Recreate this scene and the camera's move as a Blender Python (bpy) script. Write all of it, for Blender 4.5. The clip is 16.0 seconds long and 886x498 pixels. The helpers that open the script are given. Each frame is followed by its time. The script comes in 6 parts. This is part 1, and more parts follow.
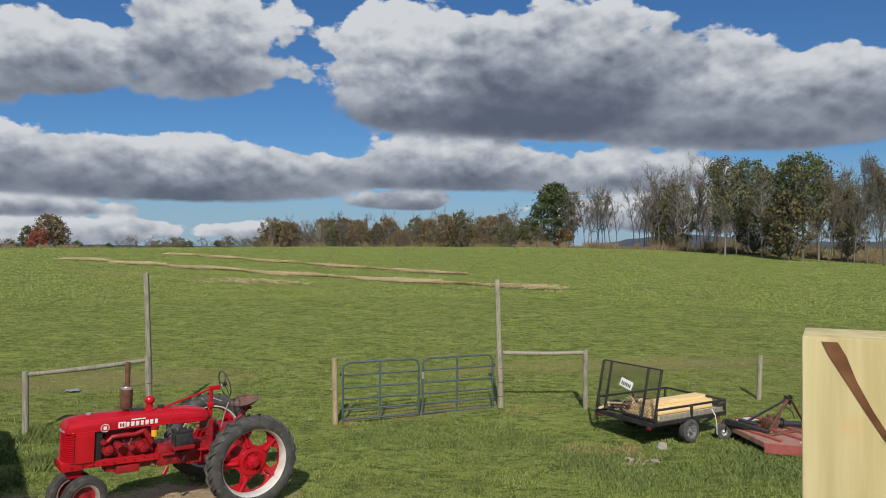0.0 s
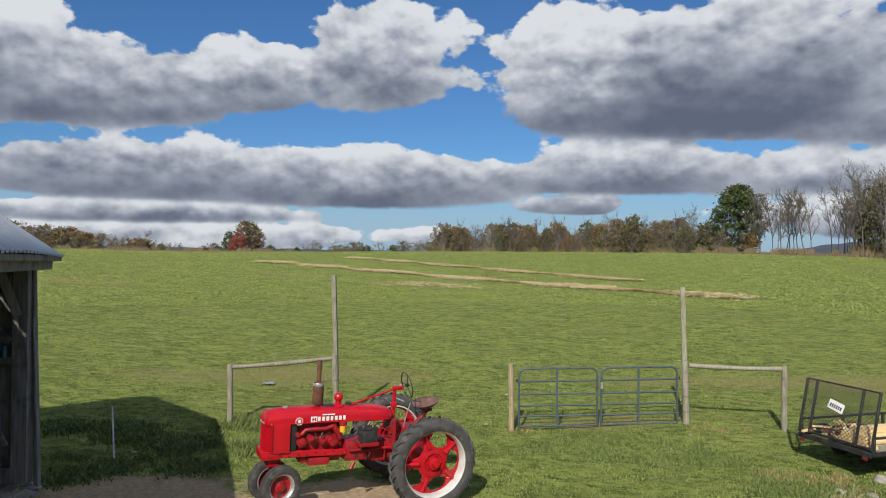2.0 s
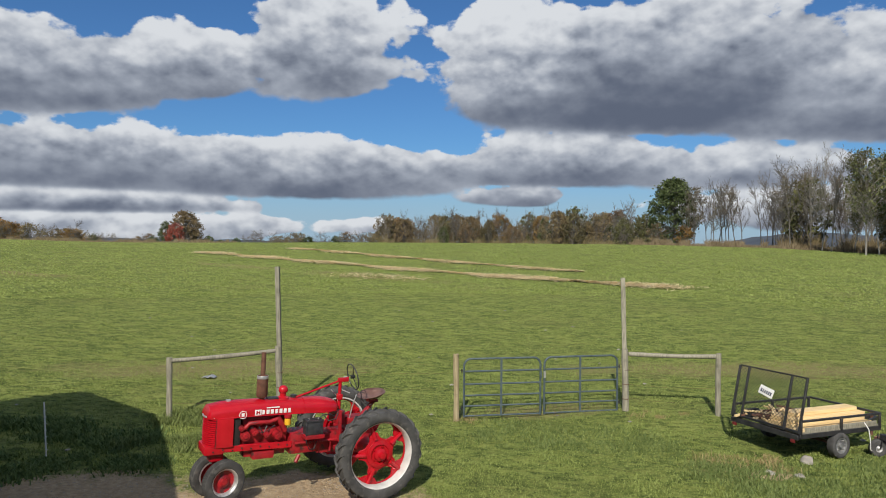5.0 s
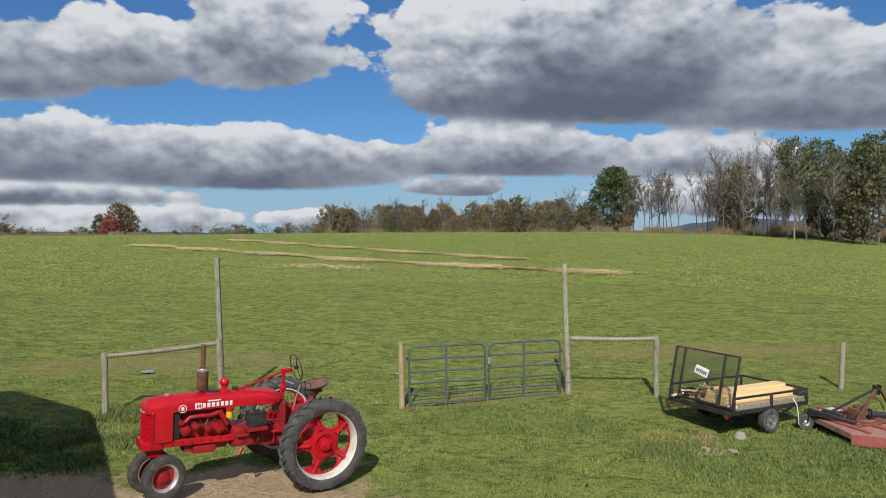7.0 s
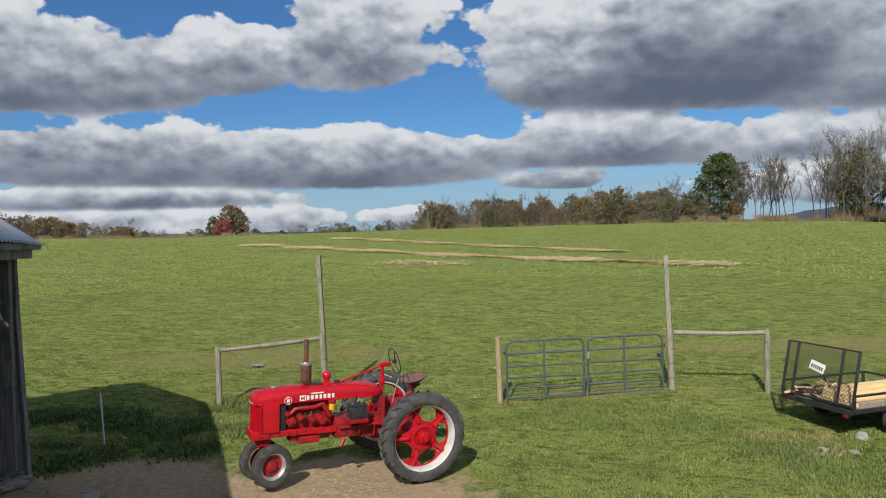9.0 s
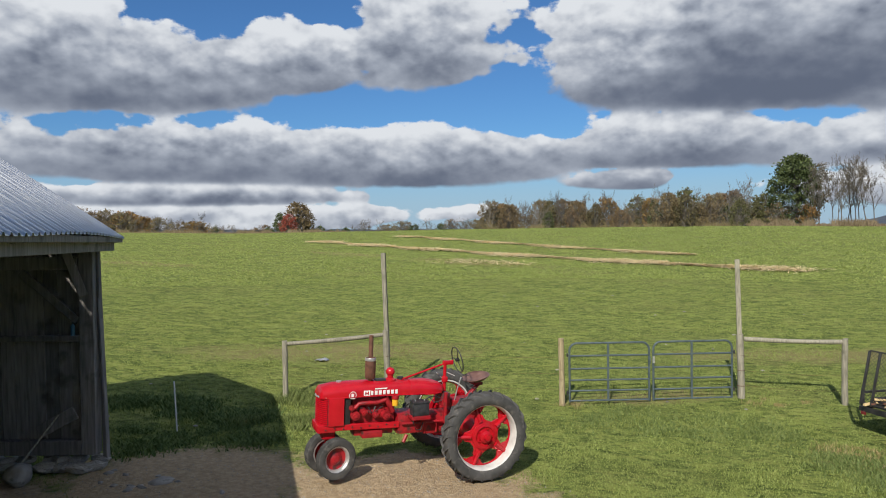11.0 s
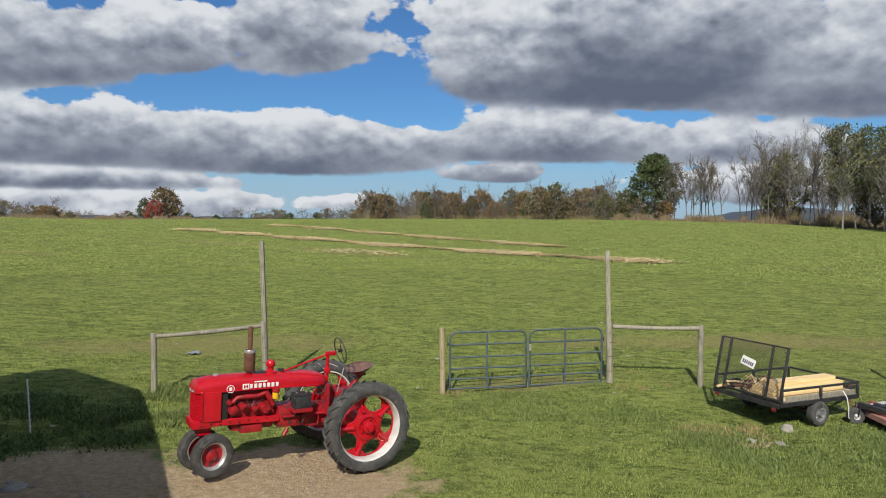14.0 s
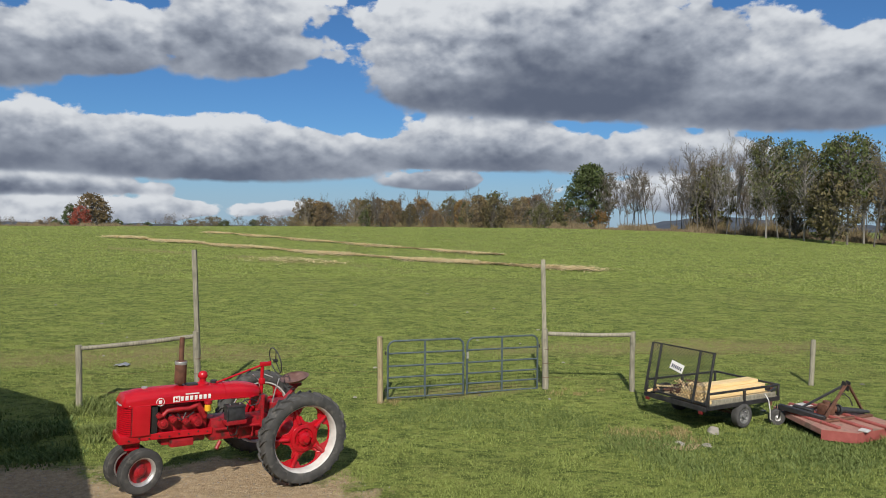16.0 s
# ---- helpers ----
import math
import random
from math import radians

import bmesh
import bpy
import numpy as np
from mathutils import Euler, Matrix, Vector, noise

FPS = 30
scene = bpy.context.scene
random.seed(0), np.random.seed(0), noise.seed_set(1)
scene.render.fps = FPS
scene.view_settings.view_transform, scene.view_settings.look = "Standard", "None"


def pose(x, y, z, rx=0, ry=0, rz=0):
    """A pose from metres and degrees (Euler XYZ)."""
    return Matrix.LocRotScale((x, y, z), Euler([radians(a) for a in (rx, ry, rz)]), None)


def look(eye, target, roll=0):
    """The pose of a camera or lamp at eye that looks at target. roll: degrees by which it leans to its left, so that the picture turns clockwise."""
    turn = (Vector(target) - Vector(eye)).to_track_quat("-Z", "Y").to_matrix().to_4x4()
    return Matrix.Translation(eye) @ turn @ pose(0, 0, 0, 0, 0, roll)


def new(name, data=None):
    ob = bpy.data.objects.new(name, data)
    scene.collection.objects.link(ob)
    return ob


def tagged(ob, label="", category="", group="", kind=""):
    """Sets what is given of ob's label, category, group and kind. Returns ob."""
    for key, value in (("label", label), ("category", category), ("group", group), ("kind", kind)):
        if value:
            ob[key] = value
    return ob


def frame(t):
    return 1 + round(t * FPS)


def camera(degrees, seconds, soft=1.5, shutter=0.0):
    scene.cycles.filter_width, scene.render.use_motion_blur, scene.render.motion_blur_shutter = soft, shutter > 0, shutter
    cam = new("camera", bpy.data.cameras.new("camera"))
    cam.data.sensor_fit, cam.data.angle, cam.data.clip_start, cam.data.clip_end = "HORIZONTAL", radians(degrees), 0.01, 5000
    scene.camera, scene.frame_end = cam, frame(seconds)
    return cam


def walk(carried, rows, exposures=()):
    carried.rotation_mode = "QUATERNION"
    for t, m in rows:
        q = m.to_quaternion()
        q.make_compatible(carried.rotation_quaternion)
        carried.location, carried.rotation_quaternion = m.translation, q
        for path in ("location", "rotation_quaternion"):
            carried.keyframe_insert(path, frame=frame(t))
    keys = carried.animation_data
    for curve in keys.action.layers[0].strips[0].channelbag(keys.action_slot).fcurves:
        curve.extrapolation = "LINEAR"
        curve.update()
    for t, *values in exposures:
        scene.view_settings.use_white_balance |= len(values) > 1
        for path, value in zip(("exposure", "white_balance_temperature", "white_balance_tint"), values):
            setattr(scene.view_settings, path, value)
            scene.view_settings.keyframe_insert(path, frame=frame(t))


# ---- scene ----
cam = camera(64.0, 16.0, soft=1.0)
PATH = [
    (0, (0.199, -0.031, 4.003), (0.206, 1.969, 3.999), -0.1),
    (0.5, (0.188, 0.019, 3.987), (-0.005, 2.009, 3.939), -0.2),
    (1, (0.043, 0.1, 3.994), (-0.268, 2.075, 3.954), -0.2),
    (1.5, (-0.049, 0.15, 4.001), (-0.448, 2.109, 3.992), 0.1),
    (2, (-0.004, 0.156, 3.997), (-0.467, 2.102, 4.007), 0.2),
    (2.5, (0.047, 0.152, 3.982), (-0.453, 2.088, 3.995), 0.1),
    (3, (0.065, 0.15, 3.981), (-0.444, 2.085, 3.987), -0.1),
    (3.5, (0.072, 0.15, 3.981), (-0.424, 2.087, 3.976), -0.3),
    (4, (0.065, 0.166, 3.98), (-0.392, 2.113, 3.971), -0.3),
    (4.5, (0.013, 0.162, 3.984), (-0.381, 2.123, 3.974), 0.1),
    (5, (-0.059, 0.142, 3.994), (-0.364, 2.118, 3.98), 0.3),
    (5.2, (-0.081, 0.133, 3.992), (-0.345, 2.116, 3.977), 0.4),
    (7.3, (-0.007, 0.16, 3.95), (-0.157, 2.154, 3.905), -0.4),
    (7.5, (0.015, 0.161, 3.946), (-0.161, 2.153, 3.902), -0.5),
    (8, (0.075, 0.177, 3.953), (-0.184, 2.159, 3.908), -1.1),
    (8.5, (0.072, 0.17, 3.958), (-0.274, 2.139, 3.911), -1.6),
    (9, (0.052, 0.154, 3.955), (-0.374, 2.107, 3.902), -1.7),
    (9.5, (0.033, 0.134, 3.953), (-0.467, 2.07, 3.895), -1.6),
    (10, (0.024, 0.135, 3.946), (-0.538, 2.054, 3.887), -1.4),
    (10.2, (0.016, 0.134, 3.946), (-0.566, 2.047, 3.887), -1.2),
    (12.3, (-0.014, 0.096, 3.974), (-0.605, 2.006, 3.933), -0.5),
    (12.5, (-0.023, 0.099, 3.974), (-0.59, 2.017, 3.928), -0.5),
    (13, (-0.056, 0.128, 3.967), (-0.535, 2.069, 3.908), -0.4),
    (13.5, (-0.111, 0.149, 3.955), (-0.476, 2.115, 3.881), -0.2),
    (14, (-0.146, 0.156, 3.944), (-0.4, 2.138, 3.863), 0.1),
    (14.5, (-0.132, 0.155, 3.946), (-0.302, 2.146, 3.863), 0.2),
    (15, (-0.127, 0.14, 3.942), (-0.245, 2.135, 3.865), 0.4),
    (15.5, (-0.123, 0.137, 3.953), (-0.216, 2.134, 3.884), 0.4),
    (16, (-0.108, 0.125, 3.959), (-0.192, 2.122, 3.901), 0.3),
]
walk(cam, [(t, look(eye, target, roll)) for t, eye, target, roll in PATH],
     [(0.0, -0.26), (0.5, -0.20), (1.0, -0.13), (2.0, -0.08), (5.0, -0.11), (8.5, -0.12), (12.5, 0.04), (14.0, -0.06), (16.0, -0.12)])

# ---- light ----
SUN_EL = radians(39.0)
world = bpy.data.worlds.new("sky_world")
scene.world = world
world.use_nodes = True


def build_sky():
    nt = world.node_tree
    nt.nodes.clear()
    link = nt.links.new

    def math_node(op, a, b=None, c=None, clamp=False):
        n = nt.nodes.new("ShaderNodeMath")
        n.operation, n.use_clamp = op, clamp
        for i, v in enumerate((a, b, c)):
            if v is None:
                continue
            if isinstance(v, (int, float)):
                n.inputs[i].default_value = v
            else:
                link(v, n.inputs[i])
        return n.outputs[0]

    def smooth(v, lo, hi, a=0.0, b=1.0):
        n = nt.nodes.new("ShaderNodeMapRange")
        n.interpolation_type = "SMOOTHSTEP"
        link(v, n.inputs["Value"])
        n.inputs["From Min"].default_value, n.inputs["From Max"].default_value = lo, hi
        n.inputs["To Min"].default_value, n.inputs["To Max"].default_value = a, b
        return n.outputs["Result"]

    def colours(fac, a, b):
        n = nt.nodes.new("ShaderNodeMix")
        n.data_type = "RGBA"
        if isinstance(fac, (int, float)):
            n.inputs[0].default_value = fac
        else:
            link(fac, n.inputs[0])
        for i, v in ((6, a), (7, b)):
            if isinstance(v, tuple):
                n.inputs[i].default_value = (*v, 1)
            else:
                link(v, n.inputs[i])
        return n.outputs[2]

    def fbm(vec, scale, detail, rough=0.55, distort=0.0):
        n = nt.nodes.new("ShaderNodeTexNoise")
        n.inputs["Scale"].default_value, n.inputs["Detail"].default_value = scale, detail
        n.inputs["Roughness"].default_value, n.inputs["Distortion"].default_value = rough, distort
        link(vec, n.inputs["Vector"])
        return n.outputs["Fac"]

    def puffs(vec, scale):
        n = nt.nodes.new("ShaderNodeTexVoronoi")
        n.feature = "SMOOTH_F1"
        n.inputs["Scale"].default_value, n.inputs["Detail"].default_value = scale, 3.0
        n.inputs["Roughness"].default_value, n.inputs["Smoothness"].default_value = 0.5, 0.6
        link(vec, n.inputs["Vector"])
        return n.outputs["Distance"]

    tc = nt.nodes.new("ShaderNodeTexCoord")
    sep = nt.nodes.new("ShaderNodeSeparateXYZ")
    link(tc.outputs["Generated"], sep.inputs[0])
    az = math_node("MULTIPLY", math_node("ARCTAN2", math_node("MULTIPLY", sep.outputs[0], -1.0), sep.outputs[1]), 57.2958)
    el = math_node("MULTIPLY", math_node("ARCSINE", sep.outputs[2]), 57.2958)

    def plane(du=0.0, dv=0.0):
        c = nt.nodes.new("ShaderNodeCombineXYZ")
        link(math_node("ADD", az, du), c.inputs[0])
        link(math_node("ADD", math_node("MULTIPLY", el, 1.5), dv), c.inputs[1])
        return c.outputs[0]

    flat, lifted = plane(), plane(0.5, 1.3)
    # wobble of the outlines
    n_a = fbm(flat, 0.11, 3)
    n_b = fbm(flat, 0.30, 10, 0.60)
    p_a = puffs(flat, 0.24)
    p_up = puffs(lifted, 0.24)
    wob = math_node("ADD", math_node("MULTIPLY", math_node("SUBTRACT", n_a, 0.5), 1.1),
                    math_node("ADD", math_node("MULTIPLY", math_node("SUBTRACT", n_b, 0.5), 0.8),
                              math_node("MULTIPLY", math_node("SUBTRACT", 0.45, p_a), 0.55)))
    azw = math_node("ADD", az, math_node("MULTIPLY", math_node("SUBTRACT", n_a, 0.5), 7.0))
    field = shade = None
    # azimuth, base elevation, half width, height above, depth below, underside shade
    for a, e, ra, up, down, dark in CLOUDS:
        da = math_node("DIVIDE", math_node("SUBTRACT", azw, float(a)), float(ra))
        de = math_node("SUBTRACT", el, float(e))
        dv = math_node("MAXIMUM", math_node("DIVIDE", de, float(up)), math_node("DIVIDE", de, -float(down)))
        f = math_node("SUBTRACT", 1.0, math_node("SQRT", math_node("ADD", math_node("MULTIPLY", da, da), math_node("MULTIPLY", dv, dv))))
        s = math_node("ADD", math_node("DIVIDE", math_node("ADD", de, float(down)), float(up + down)), float(dark))
        w = math_node("EXPONENT", math_node("MULTIPLY", f, 7.0))
        ws = math_node("MULTIPLY", w, s)
        field = w if field is None else math_node("ADD", field, w)
        shade = ws if shade is None else math_node("ADD", shade, ws)
    shade = math_node("DIVIDE", shade, field)
    field = math_node("DIVIDE", math_node("LOGARITHM", field, math.e), 7.0)
    # the sky goes on with broken cloud all round and overhead
    away = math_node("MAXIMUM", smooth(math_node("ABSOLUTE", az), 50.0, 62.0), smooth(el, 21.0, 28.0))
    wide = fbm(tc.outputs["Generated"], 3.0, 6)
    field = math_node("MAXIMUM", field, math_node("SUBTRACT", math_node("MULTIPLY", math_node("SUBTRACT", wide, 0.44), 3.0),
                                                math_node("MULTIPLY", math_node("SUBTRACT", 1.0, away), 4.0)))
    calm = smooth(shade, 0.02, 0.45, 0.30, 1.0)
    density = math_node("ADD", field, math_node("MULTIPLY", math_node("MULTIPLY", wob, 0.62), calm))
    density = math_node("SUBTRACT", density, 0.035)
    soft_base = smooth(shade, 0.0, 0.5, 0.17, 0.07)
    cover = math_node("MULTIPLY", math_node("DIVIDE", density, soft_base), 1.0, clamp=True)
    cover = smooth(cover, 0.0, 1.0)
    # relief: parts whose upper side faces the light are white, undersides grey
    r_b, r_up = fbm(flat, 0.26, 5, 0.5), fbm(plane(-0.4, 1.2), 0.26, 5, 0.5)
    p_f, p_fu = puffs(flat, 0.55), puffs(plane(-0.25, 0.7), 0.55)
    relief = math_node("ADD", math_node("MULTIPLY", math_node("SUBTRACT", p_up, p_a), 0.62),
                       math_node("ADD", math_node("MULTIPLY", math_node("SUBTRACT", r_b, r_up), 0.55),
                                 math_node("MULTIPLY", math_node("SUBTRACT", p_fu, p_f), 0.24)))
    # undersides are calm, sunlit flanks full of billows
    relief = math_node("MULTIPLY", relief, smooth(shade, 0.10, 0.60, 0.30, 1.0))
    edge = smooth(density, 0.0, 0.55, 0.20, 0.0)
    lit = math_node("ADD", math_node("ADD", math_node("MULTIPLY", shade, 1.10), relief), math_node("MULTIPLY", math_node("SUBTRACT", n_a, 0.5), 0.8))
    lit = math_node("ADD", math_node("ADD", lit, edge), -0.14)
    dim = colours(smooth(lit, -0.12, 0.55), (0.120, 0.145, 0.205), (0.37, 0.41, 0.485))
    cloud = colours(smooth(lit, 0.32, 1.0), dim, (0.74, 0.77, 0.81))

    sky = nt.nodes.new("ShaderNodeTexSky")
    sky.sky_type, sky.sun_disc = "NISHITA", False
    sky.sun_elevation, sky.sun_rotation = SUN_EL, radians(180.0)
    sky.air_density, sky.dust_density, sky.ozone_density = 1.0, 0.3, 2.5
    tone = nt.nodes.new("ShaderNodeVectorMath")
    tone.operation = "MULTIPLY"
    link(sky.outputs[0], tone.inputs[0])
    tone.inputs[1].default_value = SKY_GAIN
    # pale haze close to the horizon
    blue = colours(smooth(el, 0.0, 8.0, 0.85, 0.0), tone.outputs[0], (0.36, 0.50, 0.64))
    mixed = colours(cover, blue, cloud)
    ground_tone = colours(smooth(el, -2.0, 0.0), (0.10, 0.12, 0.06), mixed)
    bg = nt.nodes.new("ShaderNodeBackground")
    bg.inputs["Strength"].default_value = 1.0
    link(ground_tone, bg.inputs[0])
    out = nt.nodes.new("ShaderNodeOutputWorld")
    link(bg.outputs[0], out.inputs[0])


SKY_GAIN = (0.038, 0.064, 0.092)
CLOUDS = [
    (-8.0, 11.0, 19.0, 10.5, 3.2, -0.10),
    (-24.0, 9.5, 16.0, 7.0, 3.0, 0.0),
    (2.6, 13.2, 8.8, 8.0, 3.8, 0.24),
    (40.0, 10.8, 13.0, 6.5, 2.2, 0.02),
    (29.0, 12.4, 9.0, 5.5, 2.0, 0.10),
    (18.3, 14.0, 7.4, 9.0, 3.2, 0.14),
    (48.0, 12.0, 9.0, 7.0, 4.0, 0.0),
    (36.0, 5.6, 22.0, 3.7, 2.1, -0.04),
    (19.0, 5.3, 15.0, 3.8, 2.2, 0.0),
    (-1.0, 6.0, 14.0, 3.4, 1.9, 0.0),
    (-15.0, 5.6, 11.0, 2.4, 1.8, 0.05),
    (38.0, 2.8, 18.0, 1.2, 0.9, 0.0),
    (32.0, 1.3, 24.0, 1.3, 1.6, 0.18),
    (2.5, 3.9, 5.5, 1.0, 1.1, -0.06),
    (-20.0, 3.0, 14.0, 1.8, 2.2, 0.05),
]
build_sky()
sun = new("sun", bpy.data.lights.new("sun", "SUN"))
sun.data.energy, sun.data.angle, sun.data.color = 5.0, radians(0.53), (1.0, 0.94, 0.84)
sun.matrix_world = look((0, 0, 0), (0.02, 1.0, -math.tan(SUN_EL)))


# ---- materials ----
def material(name, dark, light, scale=8.0, rough=0.7, metal=0.0, bump=0.2, detail=6.0, spots=None, spot_scale=2.0, spot_at=0.58, stretch=(1, 1, 1), bump_scale=None, rand=0.0):
    """Two tones of grain, stains of a third tone, fine relief."""
    m = bpy.data.materials.new(name)
    m.use_nodes = True
    nt = m.node_tree
    link = nt.links.new
    bsdf = nt.nodes["Principled BSDF"]
    tc = nt.nodes.new("ShaderNodeTexCoord")
    mp = nt.nodes.new("ShaderNodeMapping")
    mp.inputs["Scale"].default_value = stretch
    link(tc.outputs["Object"], mp.inputs[0])
    n = nt.nodes.new("ShaderNodeTexNoise")
    n.inputs["Scale"].default_value, n.inputs["Detail"].default_value = scale, detail
    link(mp.outputs[0], n.inputs["Vector"])
    ramp = nt.nodes.new("ShaderNodeMapRange")
    ramp.inputs["From Min"].default_value, ramp.inputs["From Max"].default_value = 0.3, 0.7
    link(n.outputs["Fac"], ramp.inputs["Value"])
    mix = nt.nodes.new("ShaderNodeMix")
    mix.data_type = "RGBA"
    mix.inputs[6].default_value, mix.inputs[7].default_value = (*dark, 1), (*light, 1)
    link(ramp.outputs[0], mix.inputs[0])
    colour = mix.outputs[2]
    if spots:
        n2 = nt.nodes.new("ShaderNodeTexNoise")
        n2.inputs["Scale"].default_value, n2.inputs["Detail"].default_value = spot_scale, 8.0
        link(tc.outputs["Object"], n2.inputs["Vector"])
        r2 = nt.nodes.new("ShaderNodeMapRange")
        r2.inputs["From Min"].default_value, r2.inputs["From Max"].default_value = spot_at, spot_at + 0.12
        link(n2.outputs["Fac"], r2.inputs["Value"])
        mx = nt.nodes.new("ShaderNodeMix")
        mx.data_type = "RGBA"
        mx.inputs[7].default_value = (*spots, 1)
        link(colour, mx.inputs[6])
        link(r2.outputs[0], mx.inputs[0])
        colour = mx.outputs[2]
    if rand:
        info = nt.nodes.new("ShaderNodeObjectInfo")
        hsv = nt.nodes.new("ShaderNodeHueSaturation")
        rr = nt.nodes.new("ShaderNodeMapRange")
        rr.inputs["To Min"].default_value, rr.inputs["To Max"].default_value = 1 - rand, 1 + rand
        link(info.outputs["Random"], rr.inputs["Value"])
        link(rr.outputs[0], hsv.inputs["Value"])
        link(colour, hsv.inputs["Color"])
        colour = hsv.outputs[0]
    link(colour, bsdf.inputs["Base Color"])
    bsdf.inputs["Roughness"].default_value, bsdf.inputs["Metallic"].default_value = rough, metal
    if bump:
        b = nt.nodes.new("ShaderNodeBump")
        b.inputs["Strength"].default_value, b.inputs["Distance"].default_value = bump, 0.01
        nb = n
        if bump_scale:
            nb = nt.nodes.new("ShaderNodeTexNoise")
            nb.inputs["Scale"].default_value, nb.inputs["Detail"].default_value = bump_scale, 6.0
            link(mp.outputs[0], nb.inputs["Vector"])
        link(nb.outputs["Fac"], b.inputs["Height"])
        link(b.outputs[0], bsdf.inputs["Normal"])
    return m


def foliage(name, dark, light, hue_spread=0.04):
    """Leaves: tone varies from clump to clump and from tree to tree."""
    m = bpy.data.materials.new(name)
    m.use_nodes = True
    nt = m.node_tree
    link = nt.links.new
    bsdf = nt.nodes["Principled BSDF"]
    geo = nt.nodes.new("ShaderNodeNewGeometry")
    mix = nt.nodes.new("ShaderNodeMix")
    mix.data_type = "RGBA"
    mix.inputs[6].default_value, mix.inputs[7].default_value = (*dark, 1), (*light, 1)
    link(geo.outputs["Random Per Island"], mix.inputs[0])
    info = nt.nodes.new("ShaderNodeObjectInfo")
    hsv = nt.nodes.new("ShaderNodeHueSaturation")
    r = nt.nodes.new("ShaderNodeMapRange")
    r.inputs["To Min"].default_value, r.inputs["To Max"].default_value = 0.5 - hue_spread, 0.5 + hue_spread
    link(info.outputs["Random"], r.inputs["Value"])
    link(r.outputs[0], hsv.inputs["Hue"])
    link(mix.outputs[2], hsv.inputs["Color"])
    link(hsv.outputs[0], bsdf.inputs["Base Color"])
    bsdf.inputs["Roughness"].default_value = 0.65
    bsdf.inputs["Specular IOR Level"].default_value = 0.12
    return m


WOOD_GREY = material("weathered_wood", (0.165, 0.152, 0.112), (0.345, 0.318, 0.245), 5, 0.85, 0, 0.5, spots=(0.16, 0.15, 0.11), spot_scale=3, stretch=(9, 9, 0.7), rand=0.12)
WOOD_NEW_POST = material("tan_bark_post", (0.26, 0.20, 0.11), (0.44, 0.36, 0.22), 5, 0.85, 0, 0.5, spots=(0.18, 0.13, 0.08), spot_scale=6, stretch=(9, 9, 0.7))
WOOD_DARK = material("old_barn_board", (0.135, 0.124, 0.118), (0.27, 0.252, 0.238), 4, 0.9, 0, 0.6, spots=(0.085, 0.078, 0.07), spot_scale=2.2, stretch=(6, 6, 0.5), rand=0.28)
LUMBER = material("fresh_lumber", (0.66, 0.46, 0.21), (0.84, 0.65, 0.35), 3, 0.7, 0, 0.2, stretch=(0.5, 14, 14), rand=0.1)
GREEN_TREATED = material("treated_pine", (0.45, 0.37, 0.165), (0.66, 0.57, 0.31), 7, 0.7, 0, 0.25, spots=(0.60, 0.42, 0.20), spot_scale=9, spot_at=0.62, stretch=(5, 5, 0.35))
KNOT = material("resin_streak", (0.10, 0.04, 0.015), (0.22, 0.10, 0.04), 30, 0.5, 0, 0.2)
GATE_PAINT = material("grey_green_gate_paint", (0.06, 0.085, 0.095), (0.115, 0.15, 0.16), 14, 0.5, 0.3, 0.15, spots=(0.13, 0.09, 0.06), spot_scale=6, spot_at=0.66)
TRACTOR_RED = material("tractor_red_paint", (0.40, 0.005, 0.013), (0.52, 0.009, 0.019), 3.0, 0.27, 0, 0.06, spots=(0.34, 0.02, 0.02), spot_scale=5, spot_at=0.66, bump_scale=40)
ENGINE_RED = material("worn_red_casting", (0.22, 0.008, 0.013), (0.42, 0.012, 0.020), 9, 0.45, 0, 0.3, spots=(0.07, 0.025, 0.022), spot_scale=7, spot_at=0.56, bump_scale=60)
RUBBER = material("dusty_tyre_rubber", (0.035, 0.034, 0.033), (0.085, 0.083, 0.080), 5, 0.85, 0, 0.3, spots=(0.115, 0.108, 0.098), spot_scale=9, spot_at=0.56, bump_scale=50)
RIM_WHITE = material("white_rim_paint", (0.48, 0.465, 0.44), (0.68, 0.67, 0.64), 6, 0.45, 0, 0.1, spots=(0.45, 0.42, 0.36), spot_scale=5, spot_at=0.66)
RIM_STEEL = material("bright_rim_steel", (0.42, 0.41, 0.40), (0.62, 0.61, 0.60), 10, 0.38, 0.6, 0.1)
RUST_BROWN = material("rusty_steel", (0.10, 0.045, 0.028), (0.20, 0.095, 0.06), 12, 0.75, 0.2, 0.35, bump_scale=60)
SEAT_METAL = material("worn_seat_steel", (0.15, 0.075, 0.06), (0.27, 0.16, 0.13), 7, 0.42, 0.4, 0.15)
BLACK_STEEL = material("black_painted_steel", (0.018, 0.018, 0.019), (0.045, 0.044, 0.044), 9, 0.5, 0.2, 0.15, spots=(0.09, 0.06, 0.045), spot_scale=7, spot_at=0.66)
BLACK_PLASTIC = material("battery_plastic", (0.022, 0.023, 0.025), (0.045, 0.046, 0.05), 15, 0.45, 0, 0.1)
DARK_CORE = material("radiator_core", (0.012, 0.011, 0.011), (0.03, 0.028, 0.027), 40, 0.7, 0.2, 0.2)
YELLOW = material("amber_bowl", (0.70, 0.36, 0.02), (0.85, 0.50, 0.04), 10, 0.3, 0, 0)
WHITE_PAINT = material("white_lettering", (0.74, 0.72, 0.70), (0.84, 0.83, 0.81), 30, 0.5, 0, 0)
